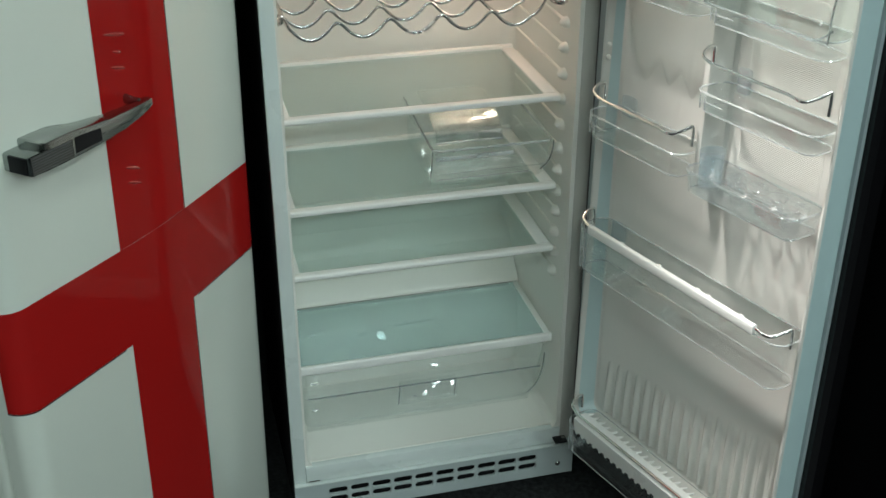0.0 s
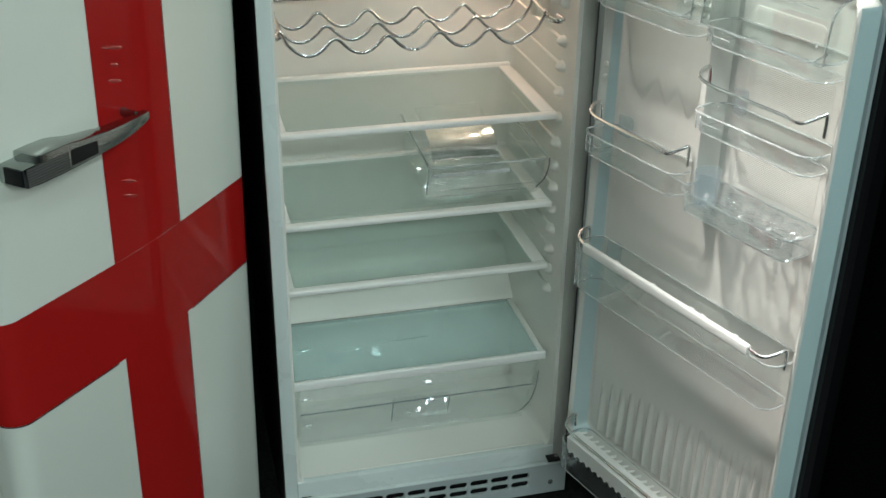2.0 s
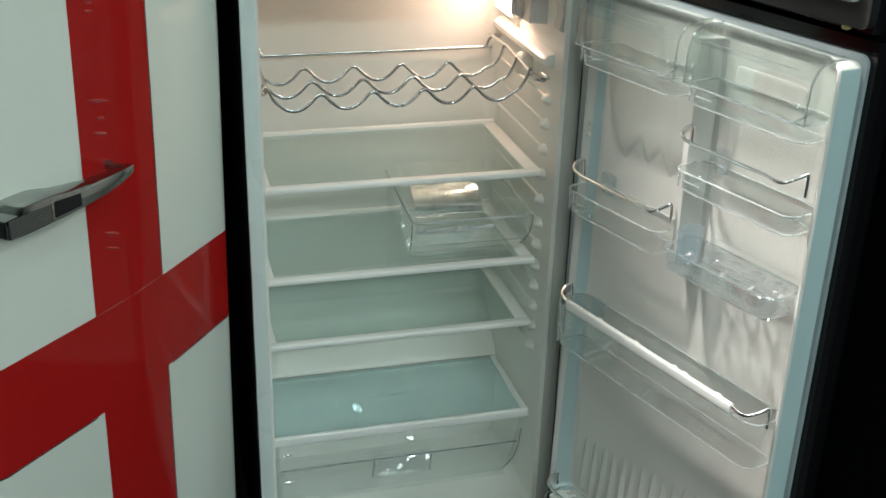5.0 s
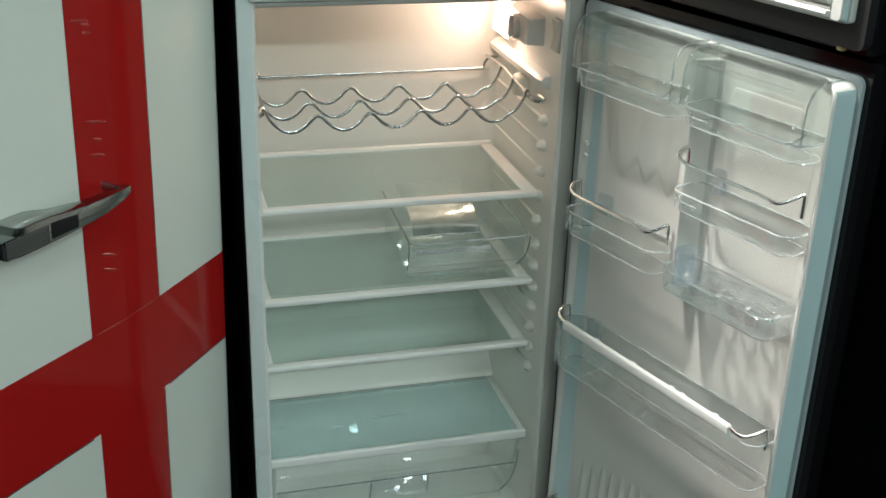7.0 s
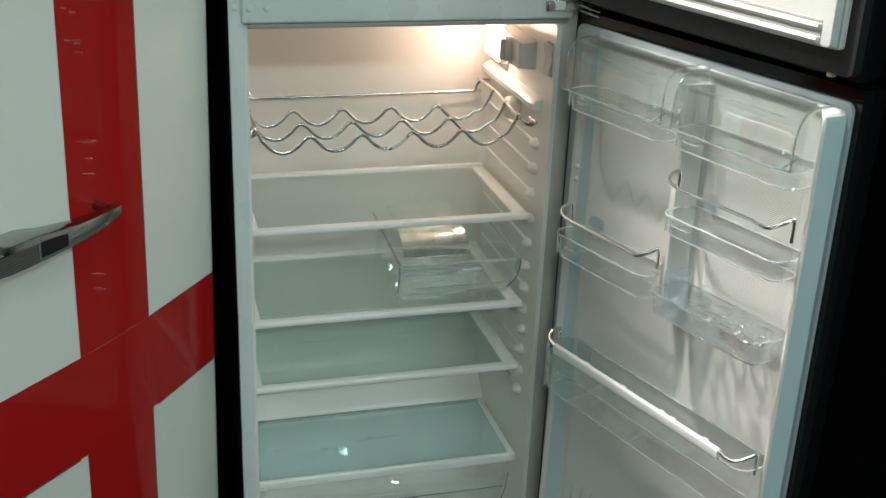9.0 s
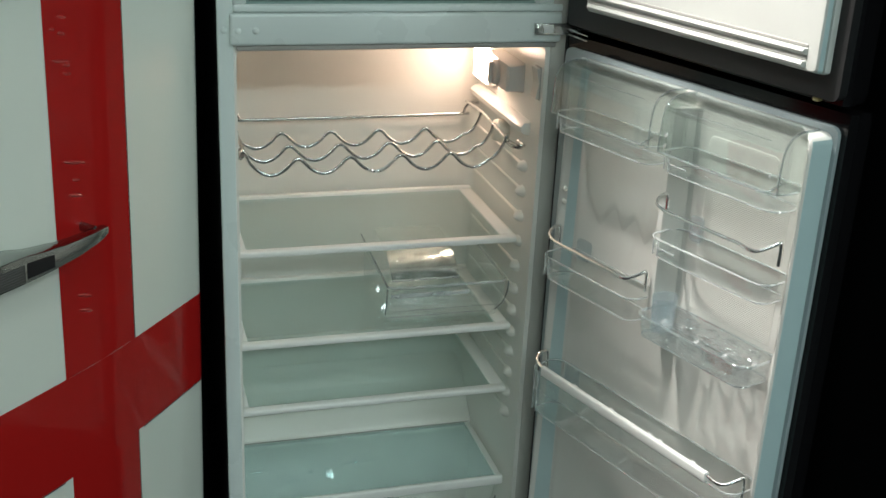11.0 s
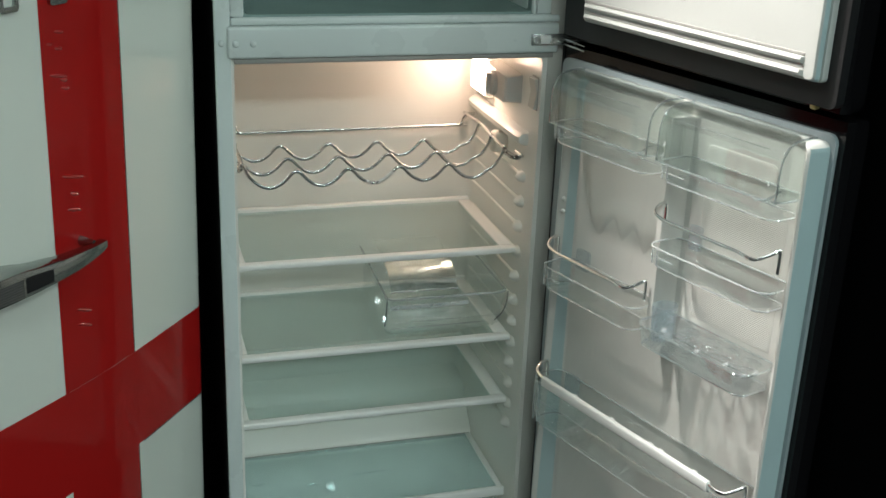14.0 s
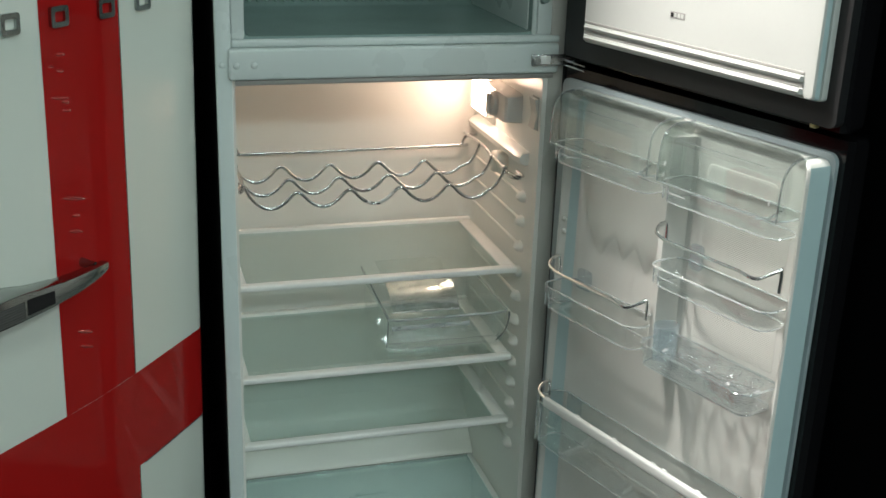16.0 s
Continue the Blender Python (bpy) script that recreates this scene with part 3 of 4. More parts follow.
part("raised_pad", skin(pad, None, True, False, True), DOOR_LINER, fd)
# added fold; its dark lower side stands for a wavy shadow
fold = smooth_path([(0.078, 0, 1.075), (0.094, 0, 1.030), (0.127, 0, 0.990), (0.147, 0, 1.014), (0.164, 0, 1.029), (0.176, 0, 1.010), (0.187, 0, 0.998), (0.201, 0, 1.014), (0.214, 0, 1.025), (0.229, 0, 1.006), (0.242, 0, 0.992), (0.260, 0, 1.012), (0.274, 0, 1.010)], 4)
fade = [min(1.0, 5 * i / len(fold), 6 * (1 - i / (len(fold) - 1)) + 0.05) for i in range(len(fold))]
part("shadow_fold", skin([[(p.x, 0.0003, 1.125), (p.x, 0.0002 - 0.0010 * f, 0.5 * (1.125 + p.z) + 0.006)] + [(p.x, 0.0003 - d * f, p.z + h) for h, d in ((0.012, 0.0021), (0.006, 0.0021), (0.001, 0.0017), (-0.005, 0.0008), (-0.012, 0.0))] for p, f in zip(fold, fade)], None, False), DOOR_LINER, fd, "shallow wavy fold added in place of a zigzag shadow")
for z in (1.029, 1.006):
    part("peg", dome((0.056, -0.024, z), (0, -1, 0), 0.005, flat=0.8), DOOR_LINER, fd)


def rail(u0, u1, z, out=0.074, sleeve=False):
    """A wire guard with hooked ends."""
    pts = [(u0, -0.034, z - 0.022), (u0, -0.035, z + 0.004), (u0 + 0.0005, -0.040, z + 0.010), (u0 + 0.002, -0.054, z + 0.008), (u0 + 0.010, -out + 0.006, z + 0.001), (u0 + 0.03, -out + 0.001, z - 0.003), (u0 + 0.05, -out, z - 0.004)]
    pts = smooth_path(pts, 5)
    end = [(u1 - 0.05, -out, z - 0.004), (u1 - 0.03, -out - 0.001, z - 0.006), (u1 - 0.018, -out + 0.004, z - 0.005), (u1 - 0.006, -0.056, z + 0.004), (u1 - 0.001, -0.048, z + 0.009), (u1, -0.045, z + 0.004), (u1, -0.045, z - 0.026)]
    wire = part("rail", tube([*pts, *smooth_path(end, 5)], 0.0029, 10), CHROME, fd, "chrome wire guard rail")
    if sleeve:
        body = skin([[(x, -out + y, z - 0.004 + h) for y, h in ring(-0.005, 0.005, -0.014, 0.005, 0.004, 3)] for x in (u0 + 0.036, u1 - 0.050)], None, True, True, True)
        part("sleeve", body, SHELF_TRIM, wire, "white plastic sleeve")
        for u in (u0 + 0.121, u0 + 0.217, u0 + 0.311, u0 + 0.336, u0 + 0.410):
            part("sleeve_clip", box(u - 0.005, u + 0.005, -out + 0.0042, -out + 0.0065, z - 0.003, z + 0.0009, 0.0005, 1), SHELF_TRIM, wire)
    return wire


rail(0.314, 0.551, 1.0925)
rail(0.065, 0.2985, 0.956)
rail(0.060, 0.5535, 0.708, sleeve=True)
rail(0.064, 0.5535, 0.289)

M2 = door_pose(15.7)
zd = part("freezer_door", outer_door(1.305, 1.765), BLACK_ENAMEL, fridge, "open upper door with glossy black outside", M2)
part("gasket", slab_frame(0.010, 0.596, 1.312, 1.757, 0.07, 0.565, 1.352, 1.73, -0.012, 0.004, 0.012, 0.01), BLACK_RUBBER, zd, "black rubber seal")
def panel_ring(o, right, y):
    return [(x, y, z) for x, z in ring(0.082 + o, 0.580 - right, 1.3455 + o, 1.74 - o, 0.006, 4)]


fp = part("panel", skin([panel_ring(0.002, 0.0095, -0.030), panel_ring(0.004, 0.0115, -0.033), panel_ring(0.010, 0.017, -0.034)], None, True, False, True), PANEL_WHITE, zd, "satin white inner freezer door panel")
part("panel_side", skin([panel_ring(0.0, 0.0085, -0.022), panel_ring(0.002, 0.0095, -0.030)]), RIM_COOL, zd, "side of the panel, tinted blue-grey for cool light")
part("panel_flange", skin([panel_ring(0.0, 0.004, 0.002), panel_ring(0.0, 0.004, -0.019), panel_ring(0.0005, 0.005, -0.022), panel_ring(0.0, 0.0085, -0.022)]), PANEL_WHITE, zd)
for z in (1.3565, 1.3737):
    part("bead", skin([[(x, -0.033 - d * s, z + h) for h, d in ((-0.005, 0), (-0.004, 0.005), (0, 0.007), (0.004, 0.005), (0.005, 0))] for x, s in ((0.088, 0.1), (0.093, 1), (0.549, 1), (0.553, 0.1))], None, True, True, True), PANEL_WHITE, fp)
    # the groove's shade, laid on the panel as a grey strip
    part("groove", box(0.090, 0.552, -0.0352, -0.0335, z + 0.0055, z + 0.0095, 0.0005, 1), GREY_PLASTIC, fp)
mark = part("rating_plate", box(0.287, 0.3185, -0.0346, -0.0338, 1.4165, 1.4265), GREY_PLASTIC, fp, "small printed plate")
for i in range(4):
    part("printed_bar", box(0.2892 + 0.0073 * i, 0.2938 + 0.0073 * i, -0.0352, -0.0347, 1.4185, 1.4245), (DARK_PLASTIC if i == 0 else PANEL_WHITE), mark)
part("bush", box(0.546, 0.557, -0.004, 0.006, 1.304, 1.313, 0.002), YELLOW, zd, "small yellow plastic bush")
for z in (1.301, 1.2925):
    part("hinge_rod", tube([(0.006, -0.004, z), (0.06, -0.004, z - 0.002)], 0.0014, 6), STEEL, zd)

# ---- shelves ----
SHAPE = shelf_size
def glass_shelf(z_low, label):
    t = thing("glass_shelf", label, "shelf", pose(0, 0, z_low), "fridge shelves")
    x0, x1, y0, y1, h = -0.264, 0.2437, 0.044, 0.400, 0.0120
    front = skin([[(x, y0 + y, h0) for y, h0 in ring(0.0, 0.022, 0.0, h, 0.004, 3)] for x in (x0, x1)], None, True, True, True)
    part("front_trim", front, SHELF_TRIM, t, "white plastic front trim")
    for a, b in ((x0, x0 + 0.012), (x1 - 0.025, x1)):
        part("side_trim", box(a, b, y0 + 0.0245, y1 - 0.016, 0.001, h - 0.001, 0.0015), SHELF_TRIM, t)
    part("back_trim", box(x0, x1, y1 - 0.0155, y1, 0.002, h + 0.004, 0.002), SHELF_TRIM, t)
    part("glass", box(x0 + 0.013, x1 - 0.026, y0 + 0.025, y1 - 0.0165, 0.0055, 0.0095, 0.0005, 1), SHELF_GLASS, t, "clear greenish safety glass")
    return t


for z in (0.8840, 0.7017, 0.5640):
    glass_shelf(z, "glass fridge shelf with white plastic edge trim")

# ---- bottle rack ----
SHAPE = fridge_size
rack = thing("bottle_rack", "wavy chrome wire bottle rack hanging in the fridge", "rack")


def wave(y, dz):
    troughs = (-0.202, -0.109, -0.016, 0.077, 0.168)
    pts = [(-0.252, 1.012 + dz), (-0.244, 0.995 + dz)]
    half = 0.0465
    for i, c in enumerate(troughs):
        for k in range(-9 if i else -8, 11 if i < 4 else 7):
            u = k / 10
            v = abs(u)
            zz = 0.9630 + 0.0270 * (v * v / 0.76 if v < 0.76 else 1 - (1 - v) ** 2 / 0.24)
            pts.append((c + half * u - 0.035 * (y - 0.10), zz + dz))
    pts += [(0.2065, 0.981 + dz), (0.2155, 0.9915 + dz), (0.2225, 1.003 + dz), (0.226, 1.014 + dz)]
    return smooth_path([(x, y, z) for x, z in pts], 2)


for y, dz in ((0.10, 0.0), (0.19, 0.001), (0.28, 0.004)):
    part("wave_wire", tube(wave(y, dz), 0.0031, 10), WIRE_CHROME, rack)
    part("weld_bead", dome((0.2275, y, 1.0165 + dz), (0, 0, 1), 0.0052, flat=0.9), WIRE_CHROME, rack)
part("back_rail", tube(smooth_path([(-0.252, 0.34, 1.014), (-0.245, 0.40, 1.013), (-0.234, 0.402, 1.007), (-0.226, 0.402, 0.995), (-0.2, 0.402, 0.993), (0.2, 0.402, 0.993), (0.222, 0.402, 0.995), (0.228, 0.402, 1.007), (0.236, 0.40, 1.015), (0.245, 0.40, 1.015), (0.254, 0.40, 1.015)], 6), 0.0031, 10), WIRE_CHROME, rack)
for s, x, xe in ((1, 0.228, 0.2505), (-1, -0.253, -0.262)):
    part("side_rail", tube(smooth_path([(x, 0.40, 1.019), (x, 0.28, 1.024), (x, 0.19, 1.018), (x, 0.10, 1.013), (x + s * 0.004, 0.085, 1.010), (x + s * 0.012, 0.066, 1.008), (xe, 0.062, 1.008), (xe + s * 0.002, 0.075, 1.008), (xe, 0.10, 1.009)], 5), 0.0029, 10), WIRE_CHROME, rack)
    part("hook", tube(smooth_path([(x, 0.10, 1.008), (x + s * 0.006, 0.078, 1.004), (xe - s * 0.004, 0.068, 1.003), (xe, 0.078, 1.003)], 5), 0.0029, 10), WIRE_CHROME, rack)

part("end_curl", tube([(-0.2565 + 0.0075 * math.cos(a), 0.092 + 0.012 * k / 14, 1.0035 + 0.0085 * math.sin(a)) for k, a in ((q, 2 * math.pi * q / 14) for q in range(15))], 0.0029, 8), WIRE_CHROME, rack, "curled wire end")

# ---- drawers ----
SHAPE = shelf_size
lid = thing("crisper_cover", "glass cover with white front strip over the drawer", "shelf", pose(0, 0, 0.354))
part("front_trim", skin([[(x, y, z) for y, z in ring(0.040, 0.052, -0.004, 0.016, 0.004, 3)] for x in (-0.264, 0.250)], None, True, True, True), SHELF_TRIM, lid)
part("side_trim", box(0.239, 0.250, 0.0525, 0.312, 0.003, 0.0125, 0.001), SHELF_TRIM, lid)
part("glass", box(-0.264, 0.2385, 0.0525, 0.312, 0.006, 0.0105, 0.0005, 1), LID_GLASS, lid, "bluish green glass plate").visible_shadow = False
part("back_edge", box(-0.264, 0.250, 0.3125, 0.316, 0.004, 0.012, 0.001), GREY_PLASTIC, lid)

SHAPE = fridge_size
crisper = thing("vegetable_drawer", "empty clear plastic vegetable drawer under the glass cover", "drawer")
part("tub", basin(-0.255, 0.243, 0.044, 0.318, 0.152, 0.326, 0.02, 0.010, 0.003, front=0.085), TUB_CLEAR, crisper, "clear plastic tub")
part("lip", tube([(-0.253, 0.062, 0.262), (-0.05, 0.062, 0.262), (0.235, 0.062, 0.262)], 0.0016, 6), CLEAR_DARK, crisper)
part("grip", turned(basin(-0.066, 0.052, -0.023, 0.023, 0.0, 0.018, 0.004, 0.006, 0.0022), pose(0, 0.068, 0.243, 62)), CLEAR, crisper, "recessed clear grip")
part("grip_edge", tube([(-0.066, 0.055, 0.262), (-0.066, 0.076, 0.212)], 0.0015, 6), CLEAR_DARK, crisper)
part("foot_strip", box(-0.25, 0.235, 0.135, 0.150, 0.1425, 0.1515, 0.002), TUB_CLEAR, crisper)
part("edge_line", tube(smooth_path([(0.2385, 0.046, 0.300), (0.239, 0.058, 0.26), (0.236, 0.085, 0.21), (0.226, 0.115, 0.172)], 6), 0.0015, 6), CLEAR_DARK, crisper)
part("grip_edge", tube([(0.052, 0.055, 0.262), (0.052, 0.074, 0.218)], 0.0013, 6), CLEAR_DARK, crisper)
# domes added where glints should show, turned to mirror the hall lamps
rng = random.Random(11)
TO_HALL = (-0.12, -0.72, 0.59)
for x, y, z, r, long in ((0.007, 0.052, 0.305, 0.012, 0.8), (0.010, 0.066, 0.252, 0.011, 0.7), (-0.012, 0.075, 0.229, 0.008, 0.9), (0.047, 0.069, 0.250, 0.003, 3.0), (-0.03, 0.077, 0.226, 0.007, 0.5), (-0.238, 0.055, 0.300, 0.010, 0.35), (-0.236, 0.085, 0.222, 0.010, 0.4),
                         (-0.058, 0.311, 0.245, 0.012, 1.9), (-0.004, 0.311, 0.278, 0.010, 0.6), (-0.103, 0.311, 0.264, 0.012, 0.35), (-0.211, 0.311, 0.276, 0.010, 0.35)):
    glints = bmesh.new()
    for k in range(4):
        dx, dz, q = rng.uniform(-0.55, 0.55) * r, rng.uniform(-0.55, 0.55) * r * long, r * rng.uniform(0.30, 0.62)
        dome((x + dx, y + 0.6 * dz, z + 0.75 * dz), TO_HALL, q, glints, flat=0.06, long=long * rng.uniform(0.6, 1.3))
    part("glint_dome", glints, GLINT_CLEAR, crisper)
part("moulded_rib", tube([(-0.03, 0.313, 0.272), (0.06, 0.313, 0.276)], 0.0015, 6), EDGE_BRIGHT, crisper)
foot_line = [(x, y, 0.156) for x, y in ring(-0.251, 0.234, 0.131, 0.281, 0.02)]
part("foot_edge", tube([*foot_line, foot_line[0]], 0.0012, 8), TUB_CLEAR, crisper)

deli = thing("small_drawer", "empty small clear plastic drawer on the middle shelf", "drawer")
part("tub", basin(0.006, 0.237, 0.058, 0.33, 0.6672, 0.752, 0.016, 0.02, 0.0028, front=0.03), CLEAR, deli, "clear plastic tub")
part("rim", tube([(*p, 0.752) for p in ring(0.006, 0.237, 0.058, 0.33, 0.016)] + [(0.237, 0.31, 0.752)], 0.0024, 8), EDGE_BRIGHT, deli)
arc = ((0.066, 0.764), (0.073, 0.775), (0.088, 0.786), (0.112, 0.795), (0.145, 0.802), (0.19, 0.807), (0.25, 0.809))
part("cover", skin([[(x, y, z) for y, z in [*arc, *[(q + 0.001, h - 0.002) for q, h in arc[::-1]]]] for x in (0.013, 0.016, 0.12, 0.137, 0.141)], None, True, True, True), CLEAR_COVER, deli, "curved clear cover")
part("cover_edge", tube([(0.013, 0.066, 0.764), (0.08, 0.066, 0.7645), (0.141, 0.066, 0.764)], 0.002, 8), EDGE_BRIGHT, deli)
for x in (0.0045, 0.2365):
    part("side_wall", skin([[(x + d, y, z) for y, z in ((0.06, 0.7545), (0.33, 0.7545), (0.33, 0.771), (0.06, 0.7555))] for d in (0.0, 0.0022)], None, True, True, True), CLEAR, deli)
part("edge_line", tube([(0.0035, 0.056, 0.756), (0.0035, 0.2, 0.764), (0.0035, 0.335, 0.772)], 0.0018, 6), CLEAR_DARK, deli, "dark moulded edge")
part("edge_line", tube(smooth_path([(0.0035, 0.055, 0.752), (0.0035, 0.064, 0.72), (0.0045, 0.078, 0.695)], 5), 0.0014, 6), CLEAR_DARK, deli)
part("edge_line", tube(smooth_path([(0.2375, 0.055, 0.753), (0.2385, 0.060, 0.735), (0.235, 0.072, 0.708), (0.222, 0.082, 0.688)], 5), 0.0015, 6), CLEAR_DARK, deli)
for y, z, r in ((0.20, 0.702, 0.0045), (0.13, 0.690, 0.004), (0.15, 0.683, 0.003)):
    part("glint_dome", dome((0.014, y, z), (-0.138, -0.765, 0.46), r, flat=0.05, long=2.2), GLINT_CLEAR, deli)
part("front_lip", box(0.01, 0.16, 0.0535, 0.0575, 0.7335, 0.7415, 0.0015), EDGE_BRIGHT, deli)
part("front_lip", box(0.012, 0.225, 0.0655, 0.0675, 0.703, 0.7045, 0.0005, 1), CLEAR_EDGE, deli)
part("front_lip", box(0.012, 0.20, 0.0735, 0.0755, 0.689, 0.6905, 0.0005, 1), EDGE_BRIGHT, deli)


# ---- things in the door ----
SHAPE = None


def in_door(name, label, category, group=""):
    return thing(name, label, category, M1.copy(), group)


def door_bin(u0, u1, z0, z1, out, label, r=0.022):
    t = in_door("door_bin", label, "door bin", "door bins")
    part("tub", basin(u0, u1, -out, -0.004, z0, z1, r, 0.012, 0.0026, flare=0.003), BIN_CLEAR, t, "clear plastic tub")
    rim_pts = [(x, y, z1) for x, y in ring(u0, u1, -out, -0.004, r)]
    part("rim", tube([*rim_pts, rim_pts[0]], 0.0016, 8), EDGE_BRIGHT, t)
    step = [(x, y, z0 + 0.58 * (z1 - z0)) for x, y in ring(u0 + 0.001, u1 - 0.001, -out + 0.001, -0.005, r) if x < u0 + 0.06 and y < -0.03]
    part("step_line", tube([*step, (u0 + 0.06, -out + 0.001, z0 + 0.58 * (z1 - z0))], 0.0009, 6), EDGE_BRIGHT, t)
    foot = [(x, y, z0 + 0.002) for x, y in ring(u0 + 0.006, u1 - 0.006, -out + 0.006, -0.008, r)]
    part("foot_edge", tube([*foot, foot[0]], 0.0012, 6), EDGE_BRIGHT, t)
    # thin bright rods added for the upright glints at the bin's end
    for u in (u0 + 0.016, u0 + 0.026):
        part("corner_glint", tube([(u, -out + 0.0005, z0 + 0.008), (u, -out - 0.0008, z1 - 0.003)], 0.0013, 6), EDGE_BRIGHT, t)
    return t


def mount_tab(t, u0, u1, z0, z1):
    """The upright rounded tab that holds a bin at the door."""
    loops = [[(x, y, z) for x, z in ring(u0 + o, u1 - o, z0 + o, z1 - o, 0.006, 4)] for o, y in ((0.0, -0.003), (0.0, -0.0075), (0.0012, -0.0088))]
    part("mount_tab", skin(loops, None, True, True, True), JUG_CLEAR, t, "bluish clear mounting tab")


def cover_lid(t, u0, u1, z0, z1, out):
    """A rounded clear hood over a bin, hinged at the back."""
    prof = [(-0.006, z1), (-out * 0.55, z1), (-out * 0.8, z1 - 0.006), (-out * 0.95, z1 - 0.02), (-out, z1 - 0.04), (-out - 0.002, z0)]
    inner = [(y + 0.0022, z - 0.0022) for y, z in prof[::-1]]
    part("hood", skin([[(x, y, z) for y, z in [*prof, *inner]] for x in (u0, u0 + 0.004, u1 - 0.004, u1)], None, True, True, True), HOOD_CLEAR, t, "clear rounded hood")
    part("cheek", skin([[(x, y, z) for y, z in [*prof, (-0.006, z0)]] for x in (u0 - 0.0022, u0 - 0.0002)], None, True, True, True), HOOD_CLEAR, t)
    part("cheek", skin([[(x, y, z) for y, z in [*prof, (-0.006, z0)]] for x in (u1 + 0.0002, u1 + 0.0022)], None, True, True, True), HOOD_CLEAR, t)
    for u in (u0, u1):
        part("hood_edge", tube([(u, q[1], q[2]) for q in smooth_path([(0.0, y, z) for y, z in prof], 4)], 0.0018, 6), CLEAR_EDGE, t)
    part("hood_edge", tube([(u0, -out - 0.002, z0), (u1, -out - 0.002, z0)], 0.0018, 6), CLEAR_EDGE, t)
    beak = smooth_path([(u1 - 0.035, -out - 0.003, z0 - 0.004), (u1 - 0.012, -out - 0.004, z0 + 0.004), (u1 + 0.003, -out + 0.004, z0 + 0.018)], 5)
    part("hood_beak", tube(beak, 0.002, 8), CLEAR_EDGE, t)
    for u, h in ((u0 + 0.012, 0.012), (u0 + 0.013, 0.030), (u1 - 0.016, 0.024)):
        part("glint_dome", dome((u, -out - 0.001, z0 + h), (0.02, -0.94, 0.34), 0.0022, flat=0.12, long=2.0), GLINT_CLEAR, t)
    part("moulded_rib", tube([(u0 + 0.03, -out * 0.9, z1 - 0.016), (u1 - 0.03, -out * 0.9, z1 - 0.016)], 0.0009, 6), CLEAR_EDGE, t)



b = door_bin(0.062, 0.300, 1.143, 1.176, 0.074, "clear door bin with a rounded hood, empty")
cover_lid(b, 0.064, 0.298, 1.177, 1.262, 0.074)
b = door_bin(0.319, 0.555, 1.145, 1.176, 0.074, "clear door bin with a rounded hood, empty")
cover_lid(b, 0.321, 0.553, 1.177, 1.262, 0.074)
t = door_bin(0.317, 0.555, 1.006, 1.040, 0.074, "clear shallow door bin below a chrome guard rail, empty")
mount_tab(t, 0.342, 0.368, 1.029, 1.071)
t = door_bin(0.061, 0.298, 0.874, 0.918, 0.074, "clear shallow door bin below a chrome guard rail, empty")
mount_tab(t, 0.082, 0.117, 0.905, 0.943)
t = door_bin(0.058, 0.555, 0.604, 0.692, 0.074, "full-width clear door bin below a white sleeved rail, empty")
mount_tab(t, 0.081, 0.118, 0.656, 0.695)
low = door_bin(0.064, 0.555, 0.180, 0.254, 0.076, "full-width clear bottom door bin with a white bottle holder")
plate = [(y + 0.02, z + 0.0315) for y, z in ((-0.0995, 0.244), (-0.0945, 0.2455), (-0.069, 0.2455), (-0.069, 0.242), (-0.092, 0.2415), (-0.0945, 0.214), (-0.0975, 0.214))]
holder = part("bottle_holder", skin([[(x, y, z) for y, z in plate] for x in (0.094, 0.53)], None, True, True, True), SHELF_TRIM, low, "white toothed bottle holder")
for i in range(24):
    u = 0.097 + 0.0180 * i
    part("tooth", skin([[(u, -0.0492, z), (u + 0.005, -0.0492, z), (u + 0.008, -0.037, z), (u + 0.0065, -0.0355, z), (u + 0.005, -0.037, z)] for z in (0.2735, 0.2767)], None, True, True, True), SHELF_TRIM, holder)
    part("tooth", skin([[(u, y, 0.2454), (u + 0.009, y, 0.2454), (u + 0.0065, y, 0.2395), (u + 0.0025, y, 0.2395)] for y in (-0.0774, -0.0747)], None, True, True, True), SHELF_TRIM, holder)

eggs = in_door("egg_tray", "empty clear plastic egg tray in the door", "egg tray")
eggs.matrix_basis = M1 @ pose(-0.007, 0, 0.004)
part("tub", basin(0.326, 0.556, -0.084, -0.006, 0.866, 0.905, 0.02, 0.01, 0.0026, flare=0.004), CUP_CLEAR, eggs, "clear plastic tub")
for i in range(4):
    for j in range(2):
        c = (0.392 + 0.042 * i, -0.027 - 0.036 * j)
        loops = [[(c[0] + r * math.cos(k), c[1] + r * math.sin(k), z) for k in (2 * math.pi * q / 20 for q in range(20))] for r, z in ((0.0165, 0.8955), (0.0175, 0.8985), (0.0165, 0.9005), (0.0145, 0.8985), (0.0125, 0.8815), (0.0145, 0.8815), (0.0165, 0.8955))]
        part("egg_cup", skin(loops), CUP_CLEAR, eggs)
        part("cup_rim", tube([(c[0] + 0.0172 * math.cos(k), c[1] + 0.0172 * math.sin(k), 0.9000) for k in (2 * math.pi * q / 20 for q in range(21))], 0.0008, 6), CUP_CLEAR, eggs)
jug = [[(0.347 + r * 0.8 * math.cos(k), -0.040 + r * math.sin(k), z) for k in (2 * math.pi * q / 20 for q in range(20))] for r, z in ((0.0, 0.8735), (0.020, 0.8735), (0.0235, 0.9325), (0.0215, 0.9325), (0.018, 0.8755), (0.0, 0.8755))]
